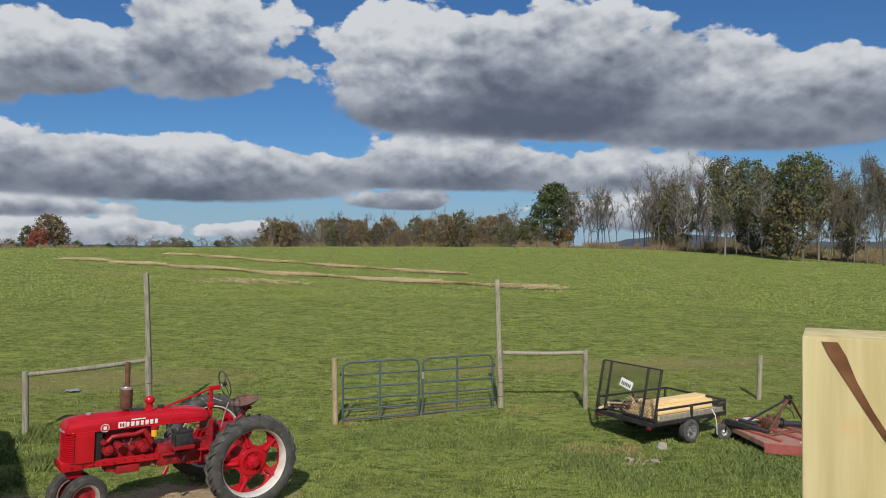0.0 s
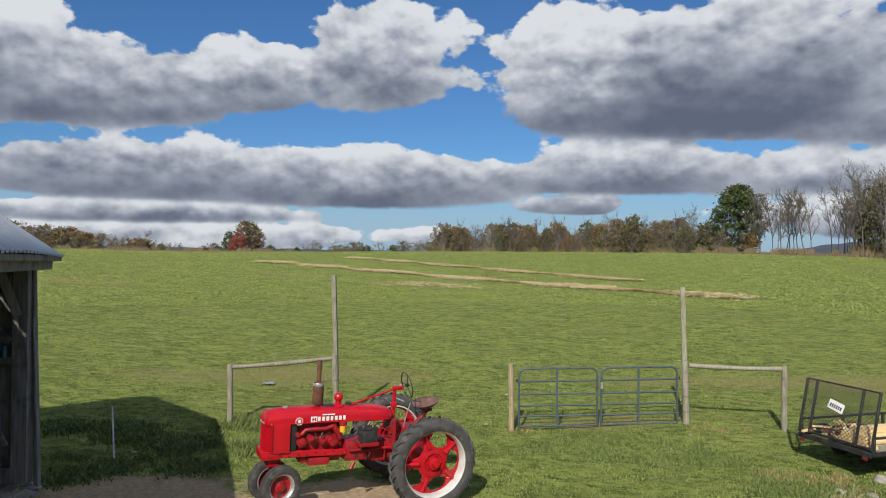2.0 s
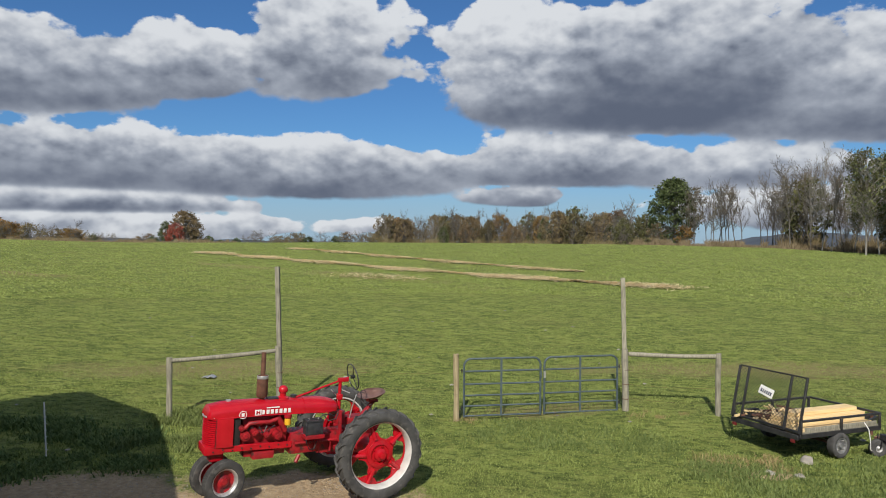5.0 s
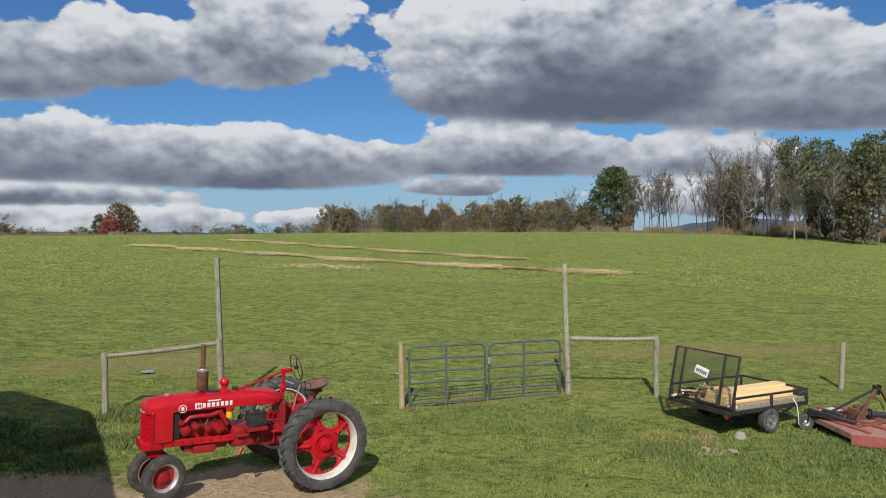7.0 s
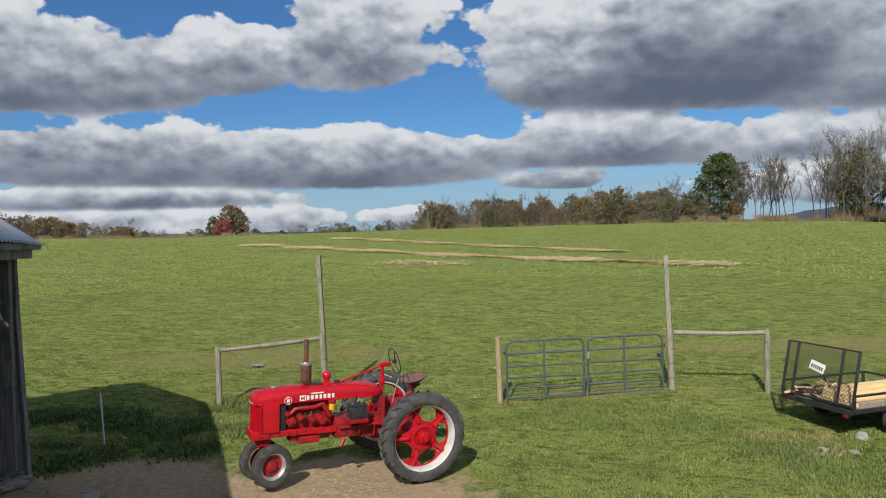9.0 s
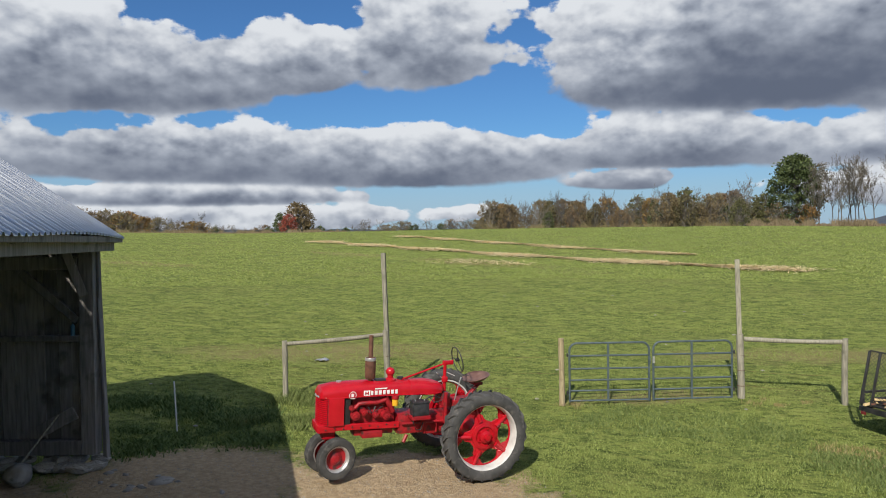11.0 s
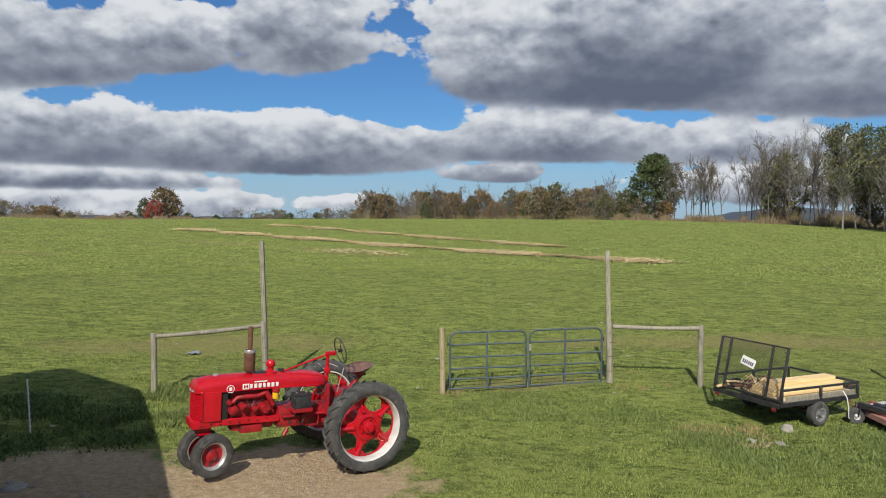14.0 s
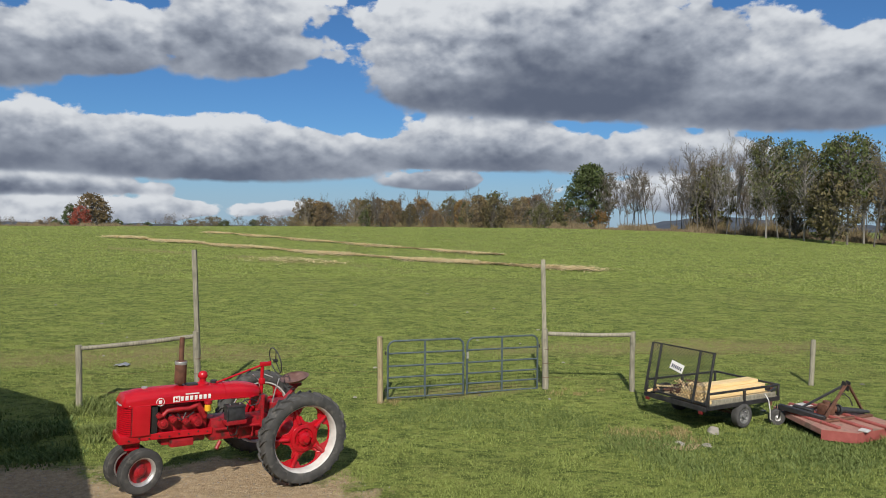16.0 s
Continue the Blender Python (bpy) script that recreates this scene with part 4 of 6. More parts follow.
        pipe(bm, [(x, 0.13, 1.08), (x + 0.02, 0.20, 1.10), (1.60 + 0.03 * k, 0.22, 1.02), (1.60, 0.2, 0.98)], 0.008, 5)
        part("spark_lead", bm, BLACK_PLASTIC, root)
    bm = bmesh.new()
    lathe(bm, [(0, 0), (0.045, 0), (0.05, 0.03), (0.05, 0.09), (0.03, 0.11), (0, 0.11)], pose(1.27, 0.22, 1.10), 16)
    part("sediment_bowl", bm, YELLOW, root, "amber fuel bowl")
    bm = bmesh.new()
    lathe(bm, [(0, 0), (0.06, 0), (0.06, 0.05), (0, 0.05)], pose(1.27, 0.22, 1.21), 16)
    part("bowl_cap", bm, ENGINE_RED, root)
    # radiator core and fan behind the grille
    bm = bmesh.new()
    box(bm, (2.04, 0, 1.08), (0.10, 0.40, 0.48), bevel=0.01)
    part("radiator_core", bm, DARK_CORE, root, "black radiator core")
    # hood: nose to tank in one sweep
    bm = bmesh.new()
    secs = []
    for x, half, top, bot, rr in ((2.475, 0.19, 1.38, 1.275, 0.09), (2.44, 0.222, 1.44, 1.27, 0.12), (2.26, 0.228, 1.475, 1.265, 0.13), (2.0, 0.225, 1.485, 1.26, 0.13), (1.6, 0.215, 1.485, 1.26, 0.13),
                                  (1.2, 0.215, 1.475, 1.255, 0.13), (1.0, 0.215, 1.468, 1.25, 0.14)):
        secs.append(hood_outline(x, half, top, bot, rr))
    loft(bm, secs)
    part("hood", bm, TRACTOR_RED, root, "glossy red hood")
    bm = bmesh.new()
    secs = []
    for x, half, top, bot, rr in ((0.995, 0.217, 1.470, 1.25, 0.14), (0.75, 0.220, 1.465, 1.235, 0.14), (0.58, 0.212, 1.44, 1.235, 0.14), (0.46, 0.185, 1.40, 1.24, 0.12), (0.40, 0.13, 1.355, 1.26, 0.08), (0.385, 0.08, 1.33, 1.28, 0.04)):
        secs.append(hood_outline(x, half, top, bot, rr))
    loft(bm, secs)
    part("fuel_tank", bm, TRACTOR_RED, root, "rounded red fuel tank")
    bm = bmesh.new()
    for s in (-1, 1):
        pipe(bm, [(2.30, s * 0.229, 1.275), (1.5, s * 0.219, 1.268), (0.8, s * 0.224, 1.255), (0.5, s * 0.20, 1.255)], 0.008, 6)
    pipe(bm, [(0.998, -0.219, 1.26), (0.998, -0.219, 1.34)] + [(0.998, -0.219 * math.cos(a), 1.335 + 0.14 * math.sin(a)) for a in np.linspace(0, math.pi, 12)] + [(0.998, 0.219, 1.26)], 0.005, 5)
    part("hood_bead", bm, TRACTOR_RED, root)
    # grille shell with louvres
    for s in (-1, 1):
        bm = bmesh.new()
        box(bm, (2.22, s * 0.222, 1.06), (0.24, 0.02, 0.44), bevel=0.006)
        part("grille_side", bm, TRACTOR_RED, root)
    shell = bmesh.new()
    outline = []
    for z in (0.84, 1.0, 1.15, 1.28):
        outline.append([(2.33 + 0.145 * math.cos(a) + 0.0 * z, 0.222 * math.sin(a), z) for a in np.linspace(-math.pi / 2, math.pi / 2, 13)] + [(2.31 + 0.12 * math.cos(a), 0.20 * math.sin(a), z) for a in np.linspace(math.pi / 2, -math.pi / 2, 13)])
    loft(shell, outline)
    grille = part("grille", shell, ENGINE_RED, root, "red curved grille with level louvres")
    for k in range(14):
        z = 0.865 + 0.03 * k
        q = bmesh.new()
        sec = []
        for a in np.linspace(-1.35, 1.35, 13):
            cx, sy = math.cos(a), math.sin(a)
            sec.append([(2.33 + r * cx, (r + 0.077) * sy, z + dz) for r, dz in ((0.142, -0.006), (0.163, -0.010), (0.163, 0.003), (0.142, 0.010))])
        loft(q, sec)
        part("louvre", q, TRACTOR_RED, grille)
    bm = bmesh.new()
    pipe(bm, [(2.34 + 0.155 * math.cos(a), 0.228 * math.sin(a), 1.285) for a in np.linspace(-1.3, 1.3, 11)], 0.012, 6)
    part("nose_trim", bm, RIM_STEEL, root, "bright trim strip across the nose")
    bm = bmesh.new()
    lathe(bm, [(0, 0), (0.04, 0), (0.042, 0.02), (0, 0.026)], pose(2.14, 0, 1.475), 16)
    part("radiator_cap", bm, RIM_STEEL, root)
    # front bolster and pedestal
    bm = bmesh.new()
    box(bm, (2.36, 0, 0.80), (0.30, 0.42, 0.14), bevel=0.04)
    box(bm, (2.30, 0, 0.68), (0.22, 0.24, 0.16), bevel=0.05)
    rod(bm, (2.27, 0, 0.66), (2.25, 0, 0.36), 0.085, 0.06, 14)
    rod(bm, (2.245, -0.17, 0.335), (2.245, 0.17, 0.335), 0.04, seg=12)
    part("front_bolster", bm, TRACTOR_RED, root)
    # exhaust
    bm = bmesh.new()
    rod(bm, (1.64, 0.03, 1.40), (1.64, 0.03, 1.52), 0.035, seg=14)
    lathe(bm, [(0.0, 1.51), (0.07, 1.51), (0.085, 1.53), (0.085, 1.82), (0.082, 1.845), (0.035, 1.855), (0.0, 1.855)], pose(1.64, 0.03, 0), 24)
    ex = part("muffler", bm, RUST_BROWN, root, "rust-brown exhaust muffler")
    bm = bmesh.new()
    lathe(bm, [(0.087, 1.80), (0.089, 1.81), (0.089, 1.835), (0.084, 1.848)], pose(1.64, 0.03, 0), 24)
    part("muffler_band", bm, RIM_STEEL, ex)
    bm = bmesh.new()
    lathe(bm, [(0.036, 1.85), (0.036, 2.20), (0.030, 2.20), (0.030, 1.9)], pose(1.64, 0.03, 0), 16)
    part("stack_pipe", bm, RUST_BROWN, ex)
    # air cleaner stack with ball cap
    bm = bmesh.new()
    lathe(bm, [(0.0, 1.46), (0.10, 1.46), (0.095, 1.485), (0.048, 1.51), (0.046, 1.575), (0.0, 1.575)], pose(1.30, 0.02, 0), 20)
    lathe(bm, [(0.0, 1.56), (0.058, 1.562), (0.072, 1.585), (0.073, 1.605), (0.064, 1.64), (0.038, 1.665), (0.0, 1.672)], pose(1.30, 0.02, 0), 20)
    part("air_cleaner", bm, TRACTOR_RED, root, "red air cleaner with round cap")
    bm = bmesh.new()
    box(bm, (1.47, 0.02, 1.475), (0.18, 0.12, 0.05), bevel=0.015)
    part("hood_plate", bm, BLACK_STEEL, root)
    bm = bmesh.new()
    rod(bm, (1.12, 0.0, 1.46), (1.12, 0.0, 1.51), 0.05, seg=16)
    part("tank_cap", bm, BLACK_STEEL, root)
    # battery on its tray
    bm = bmesh.new()
    box(bm, (0.88, 0.30, 1.045), (0.27, 0.18, 0.20), bevel=0.012)
    bat = part("battery", bm, BLACK_PLASTIC, root, "black battery beside the clutch housing")
    q = bmesh.new()
    box(q, (0.88, 0.30, 1.158), (0.29, 0.20, 0.03), bevel=0.008)
    part("battery_lid", q, BLACK_PLASTIC, bat)
    for x in (0.80, 0.96):
        q = bmesh.new()
        rod(q, (x, 0.30, 1.16), (x, 0.30, 1.19), 0.014, seg=8)
        part("terminal", q, RIM_STEEL, bat)
    bm = bmesh.new()
    box(bm, (0.88, 0.30, 0.915), (0.32, 0.22, 0.06), bevel=0.01)
    part("battery_tray", bm, ENGINE_RED, root)
    for pts in ([(0.98, 0.33, 1.19), (1.03, 0.40, 1.10), (1.02, 0.40, 0.85), (0.95, 0.36, 0.72), (0.85, 0.30, 0.70), (0.80, 0.28, 0.82)],
                [(0.80, 0.33, 1.19), (0.72, 0.34, 1.24), (0.60, 0.26, 1.22), (0.48, 0.20, 1.16)],
                [(0.70, 0.20, 1.22), (0.62, 0.28, 1.12), (0.50, 0.30, 1.15), (0.42, 0.22, 1.27)]):
        bm = bmesh.new()
        pipe(bm, pts, 0.009, 6)
        part("cable", bm, BLACK_PLASTIC, root)
    # starter rod, platform and linkage
    bm = bmesh.new()
    rod(bm, (0.30, 0.24, 0.80), (1.15, 0.24, 0.80), 0.02, seg=8)
    rod(bm, (0.55, 0.22, 0.62), (0.55, 0.22, 0.82), 0.018, seg=8)
    rod(bm, (1.05, 0.20, 0.60), (1.12, 0.24, 0.50), 0.03, seg=8)
    box(bm, (0.42, 0.28, 0.68), (0.16, 0.12, 0.05), bevel=0.01)
    part("linkage", bm, ENGINE_RED, root)
    bm = bmesh.new()
    box(bm, (0.42, 0.27, 1.02), (0.05, 0.05, 0.50), bevel=0.01)
    box(bm, (0.36, 0.0, 1.12), (0.16, 0.34, 0.22), bevel=0.03)
    part("dash_support", bm, ENGINE_RED, root)
    # steering shaft, post and wheel
    bm = bmesh.new()
    rod(bm, (1.10, 0.06, 1.48), (0.22, 0.06, 1.745), 0.016, seg=10)
    part("steering_shaft", bm, TRACTOR_RED, root)
    bm = bmesh.new()
    rod(bm, (0.36, 0.06, 1.24), (0.36, 0.06, 1.70), 0.028, seg=10)
    box(bm, (0.36, 0.06, 1.44), (0.08, 0.10, 0.10), bevel=0.02)
    box(bm, (0.31, 0.06, 1.715), (0.18, 0.07, 0.07), bevel=0.02)
    part("steering_post", bm, TRACTOR_RED, root)
    c = Vector((0.14, 0.06, 1.755))
    tilt = pose(c.x, c.y, c.z, 0, -76, 0)
    bm = bmesh.new()
    pipe(bm, [tilt @ Vector((0.215 * math.cos(a), 0.215 * math.sin(a), 0)) for a in np.linspace(0, 2 * math.pi, 33)[:-1]], 0.010, 8, True)
    sw = part("steering_wheel", bm, BLACK_PLASTIC, root, "thin black steering wheel")
    for a in (0.5, 2.6, 4.7):
        q = bmesh.new()
        rod(q, tilt @ Vector((0, 0, 0.0)), tilt @ Vector((0.21 * math.cos(a), 0.21 * math.sin(a), 0)), 0.008, seg=6)
        part("spoke", q, BLACK_STEEL, sw)
    q = bmesh.new()
    rod(q, tilt @ Vector((0, 0, -0.03)), tilt @ Vector((0, 0, 0.03)), 0.03, seg=12)
    part("boss", q, BLACK_STEEL, sw)
    # levers
    for pts, r in (([(0.20, 0.12, 1.05), (0.16, 0.14, 1.28), (0.10, 0.15, 1.48)], 0.010), ([(0.30, -0.06, 1.2), (0.34, -0.10, 1.42), (0.44, -0.12, 1.52)], 0.008),
                   ([(0.34, 0.10, 1.56), (0.24, 0.20, 1.52)], 0.008)):
        bm = bmesh.new()
        pipe(bm, pts, r, 6)
        part("lever", bm, RIM_STEEL, root)
    # seat: pressed steel pan on a spring arm
    bm = bmesh.new()
    rings = []
    nu, nv = 9, 24
    for i in range(nu):
        f = i / (nu - 1)
        ring = []
        for k in range(nv):
            a = 2 * math.pi * k / nv
            rx, ry = 0.225 * f, 0.265 * f
            z = 0.10 * f ** 2.4 * (1 + 0.45 * max(0, -math.cos(a))) - 0.012 * f * max(0, math.cos(a)) * 6 * f
            ring.append(bm.verts.new((-0.24 + rx * math.cos(a), ry * math.sin(a), 1.36 + z)))
        rings.append(ring)
    for a, b in zip(rings, rings[1:]):
        for k in range(nv):
            bm.faces.new((a[k], a[(k + 1) % nv], b[(k + 1) % nv], b[k]))
    bmesh.ops.remove_doubles(bm, verts=bm.verts[:], dist=0.0005)
    seat = part("seat", bm, SEAT_METAL, root, "worn brown pressed-steel pan seat", smooth_angle=70)
    mod = seat.modifiers.new("thickness", "SOLIDIFY")
    mod.thickness = 0.006
    bm = bmesh.new()
    beam(bm, (-0.02, 0, 1.04), (-0.30, 0, 1.32), 0.09, 0.035, 0.006)
    box(bm, (-0.26, 0, 1.33), (0.16, 0.16, 0.05), bevel=0.01)
    part("seat_arm", bm, ENGINE_RED, root)
    bm = bmesh.new()
    for s in (-0.07, 0.07):
        pipe(bm, [(-0.20 + 0.03 * math.cos(a), s + 0.03 * math.sin(a), 1.20 + 0.012 * a / 1.2) for a in np.linspace(0, 12, 50)], 0.006, 5)
    pipe(bm, [(-0.06, 0.10, 1.34), (0.0, 0.13, 1.40), (0.0, 0.14, 1.50), (-0.05, 0.14, 1.49)], 0.007, 6)
    part("seat_spring", bm, BLACK_STEEL, root)
    # drawbar
    bm = bmesh.new()
    box(bm, (-0.38, 0, 0.42), (0.5, 0.09, 0.03), bevel=0.005)
    box(bm, (-0.12, 0, 0.50), (0.06, 0.5, 0.10), bevel=0.01)
    part("drawbar", bm, ENGINE_RED, root)
    # maker's marks on the hood side, as plain shapes
    for s in (1, -1):
        for k in range(7):
            q = bmesh.new()
            x = 1.455 + (k - 3) * 0.0675
            box(q, (x, s * 0.2205, 1.323), (0.046 if k % 3 else 0.040, 0.004, 0.066), bevel=0.001)
            part("maker_mark", q, WHITE_PAINT, root)
        q = bmesh.new()
        box(q, (1.74, s * 0.2215, 1.323), (0.10, 0.004, 0.085), bevel=0.001)
        plate = part("maker_plate", q, WHITE_PAINT, root, "small white maker plate")
        q = bmesh.new()
        for dx in (-0.02, 0.02):
            box(q, (1.74 + dx, s * 0.2245, 1.323), (0.018, 0.003, 0.055))
        box(q, (1.74, s * 0.2245, 1.323), (0.04, 0.003, 0.015))
        part("plate_mark", q, TRACTOR_RED, plate)
        q = bmesh.new()
        box(q, (1.51, s * 0.2185, 1.385), (0.20, 0.004, 0.018))
        part("small_lettering", q, WHITE_PAINT, root)
        q = bmesh.new()
        pipe(q, [(1.97 + 0.055 * math.cos(a), s * 0.226, 1.305 + 0.055 * math.sin(a)) for a in np.linspace(0, 2 * math.pi, 25)[:-1]], 0.005, 5, True)
        badge = part("model_badge", q, WHITE_PAINT, root, "round white-ringed model badge")
        q = bmesh.new()
        box(q, (1.97, s * 0.2275, 1.305), (0.044, 0.004, 0.05), bevel=0.001)
        part("badge_mark", q, WHITE_PAINT, badge)


tractor()


# ---- utility trailer ----
def trailer():
    root = thing("utility_trailer", pose(3.93, 14.35, ground_z(4.6, 14.8) + 0.03, 0, 1.0, 32), "small black utility trailer with a mesh tailgate, loaded with lumber", "trailer")
    L, W, Z = 2.15, 0.78, 0.47

    def bar(name, a, b, w, h, mat=BLACK_STEEL, label=""):
        q = bmesh.new()
        beam(q, a, b, w, h, 0.004)
        return part(name, q, mat, root, label)

    for s in (-1, 1):
        bar("side_frame", (0, s * W, Z), (L, s * W, Z), 0.05, 0.08)
        bar("top_rail", (0, s * W, Z + 0.27), (L, s * W, Z + 0.27), 0.04, 0.04)
        for x in (0.03, L * 0.5, L - 0.03):
            bar("stake", (x, s * W, Z), (x, s * W, Z + 0.27), 0.04, 0.05)
    for x in (0, 0.8, 1.6, L):
        bar("cross_member", (x, -W, Z - 0.01), (x, W, Z - 0.01), 0.05, 0.07)
    bar("front_rail", (L, -W, Z + 0.27), (L, W, Z + 0.27), 0.04, 0.04)
    bar("rear_light_bar", (-0.03, -W, Z - 0.02), (-0.03, W, Z - 0.02), 0.05, 0.09)
    for s in (-1, 1):
        q = bmesh.new()
        box(q, (-0.05, s * (W - 0.1), Z - 0.09), (0.04, 0.09, 0.06), bevel=0.01)
        part("tail_lamp", q, TAIL_RED, root, "dull red tail lamp")
    for i in range(8):
        y = -W + 0.10 + i * (2 * W - 0.2) / 7
        q = bmesh.new()
        box(q, (L / 2, y, Z + 0.05), (L - 0.06, 0.19, 0.03), bevel=0.004)
        part("floor_plank", q, WOOD_GREY, root)
    # side boards behind the wheel
    q = bmesh.new()
    box(q, (1.12, -W - 0.012 + 0.04, Z + 0.10), (1.9, 0.022, 0.07), bevel=0.004)
    part("side_board", q, WOOD_GREY, root, "weathered grey side board")
    # tongue
    for s in (-1, 1):
        bar("tongue", (L - 0.1, s * 0.45, Z - 0.03), (L + 1.0, 0, Z - 0.06), 0.05, 0.07)
    q = bmesh.new()
    rod(q, (L + 0.85, 0, Z + 0.1), (L + 0.85, 0, 0.02), 0.03, seg=10)
    part("jack", q, RUST_BROWN, root)
    # axle and wheels
    q = bmesh.new()
    rod(q, (1.02, -W + 0.04, 0.235), (1.02, W - 0.04, 0.235), 0.03, seg=10)
    for s in (-1, 1):
        pipe(q, [(0.70, s * (W - 0.16), 0.42), (0.9, s * (W - 0.16), 0.32), (1.08, s * (W - 0.16), 0.28), (1.26, s * (W - 0.16), 0.32), (1.46, s * (W - 0.16), 0.42)], 0.02, 6)
    part("axle", q, RUST_BROWN, root)
    for s in (-1, 1):
        m = Matrix.Translation((1.02, s * (W - 0.01), 0.235)) @ pose(0, 0, 0, -90 * s, 0, 0)
        r, rr, w = 0.235, 0.14, 0.075
        q = bmesh.new()
        lathe(q, [(rr, -w * 0.8), (rr + 0.02, -w), (r * 0.85, -w * 1.05), (r * 0.97, -w * 0.85), (r, -w * 0.5), (r, w * 0.5), (r * 0.97, w * 0.85), (r * 0.85, w * 1.05), (rr + 0.02, w), (rr, w * 0.8)], m, 40)
        t = part("tyre", q, RUBBER, root, "worn black trailer tyre")
        q = bmesh.new()
        lathe(q, [(rr + 0.008, w * 0.9), (rr - 0.015, w * 0.8), (rr - 0.03, w * 0.4), (0.10, w * 0.35), (0.095, w * 0.5), (0.05, w * 0.55), (0.045, w * 1.0), (0, w * 1.02)], m, 30)
        for i in range(8):
            a = 2 * math.pi * i / 8
            rod(q, m @ Vector((0.09 * math.cos(a), 0.09 * math.sin(a), w * 0.5)), m @ Vector((0.15 * math.cos(a), 0.15 * math.sin(a), w * 0.55)), 0.02, seg=6)
        part("rim", q, DULL_STEEL, t, "grey steel rim")
    # tailgate: frame bars and expanded metal
    lean = 0.20
    H = 0.98
    yy = W
    gate_ob = None
    q = bmesh.new()
    pipe(q, [(0, -yy, Z + 0.06), (lean, -yy, Z + 0.06 + H), (lean, yy, Z + 0.06 + H), (0, yy, Z + 0.06)], 0.018, 6)
    rod(q, (0, -yy, Z + 0.08), (0, yy, Z + 0.08), 0.02, seg=6)
    gate_ob = part("tailgate", q, BLACK_STEEL, root, "upright black tailgate with expanded-metal mesh")
    for y in (-yy, -yy * 0.58, yy * 0.70, yy):
        q = bmesh.new()
        beam(q, (-0.02, y, Z + 0.05), (lean - 0.02, y, Z + 0.06 + H), 0.04, 0.04, 0.004)
        part("tailgate_bar", q, BLACK_STEEL, gate_ob)
    q = bmesh.new()
    pw, ph = 0.078, 0.038
    rows = int(H / ph)
    cols = int(2 * yy / pw)
    for i in range(rows):
        for j in range(cols):
            y0 = -yy + (j + 0.5 * (i % 2)) * pw
            z0 = Z + 0.08 + i * ph
            f = lambda z: lean * (z - Z - 0.06) / H
            for dy in (-pw / 2, pw / 2):
                a, b = Vector((f(z0), y0 + pw / 2, z0)), Vector((f(z0 + ph), y0 + pw / 2 + dy, z0 + ph))
                if b.y > yy or b.y < -yy or a.y > yy:
                    continue
                d = (b - a).normalized()
                n = Vector((1, 0, 0))
                u = d.cross(n) * 0.0036
                vs = [q.verts.new(p) for p in (a - u, a + u, b + u, b - u)]
                vb = [q.verts.new(p + n * 0.004) for p in (a - u, a + u, b + u, b - u)]
                q.faces.new(vs)
                q.faces.new(vb[::-1])
                for k in range(4):
                    q.faces.new((vs[k], vb[k], vb[(k + 1) % 4], vs[(k + 1) % 4]))
    mesh_ob = part("mesh_panel", q, BLACK_STEEL, gate_ob, "diamond mesh of expanded steel", smooth_angle=0)
    mesh_ob["kind"] = "stuff"
    # number plate with its characters as bars
    pm = pose(lean * 0.55 - 0.055, 0.02, Z + 0.66, 0, 14, 0) @ pose(0, 0, 0, 12, 0, 0)
    q = bmesh.new()
    box(q, (0, 0, 0), (0.006, 0.34, 0.17), bevel=0.002)
    plate = part("number_plate", q, WHITE_PAINT, gate_ob, "white tilted number plate", at=pm)
    for k in range(6):
        q = bmesh.new()
        box(q, (-0.005, 0.115 - 0.046 * k, -0.01), (0.003, 0.028, 0.07))
        part("plate_bar", q, INK, plate)
    # load: fresh boards, scraps
    for i, (y, z, x0, x1, w, h) in enumerate(((-0.42, 0.58, 0.10, 2.08, 0.24, 0.09), (-0.16, 0.575, 0.05, 2.10, 0.24, 0.09), (-0.40, 0.672, 0.14, 2.12, 0.23, 0.085), (-0.15, 0.668, 0.12, 2.08, 0.24, 0.085),
                                              (-0.66, 0.555, 0.02, 2.05, 0.18, 0.05), (-0.27, 0.755, 0.30, 2.04, 0.26, 0.075))):
        q = bmesh.new()
        beam(q, (x0, y, z), (x1, y + 0.03, z + 0.004), w, h, 0.006)
        solid("lumber_board", q, LUMBER, "fresh yellow sawn board lying in the trailer", "lumber", "lumber load", m=root.matrix_world.copy())
    rng = random.Random(5)
    for i in range(46):
        q = bmesh.new()
        x, y = rng.uniform(0.08, 1.2), rng.uniform(0.02, 0.68)
        z = 0.54 + rng.uniform(0.01, 0.13)
        a = rng.uniform(-0.5, 1.9)
        l = rng.uniform(0.08, 0.22)
        d = Vector((math.cos(a), math.sin(a), rng.uniform(-0.15, 0.15))) * l
        beam(q, Vector((x, y, z)) - d, Vector((x, y, z)) + d, rng.uniform(0.03, 0.09), rng.uniform(0.02, 0.04), 0.003)
        solid("firewood", q, rng.choice((LUMBER, LUMBER, WOOD_NEW_POST, RUST_BROWN)), "split wood scrap lying in the trailer bed", "wood scrap", "wood scraps", m=root.matrix_world.copy())
    q = bmesh.new()
    for i in range(3):
        pipe(q, [(0.28 + (0.17 - 0.02 * i) * math.cos(a), 0.52 + (0.15 - 0.015 * i) * math.sin(a), 0.58 + 0.035 * i + 0.01 * math.sin(3 * a)) for a in np.linspace(0, 2 * math.pi, 25)[:-1]], 0.022, 7, True)
    solid("coiled_hose", q, BLACK_PLASTIC, "coil of black hose in the trailer bed", "hose", m=root.matrix_world.copy())
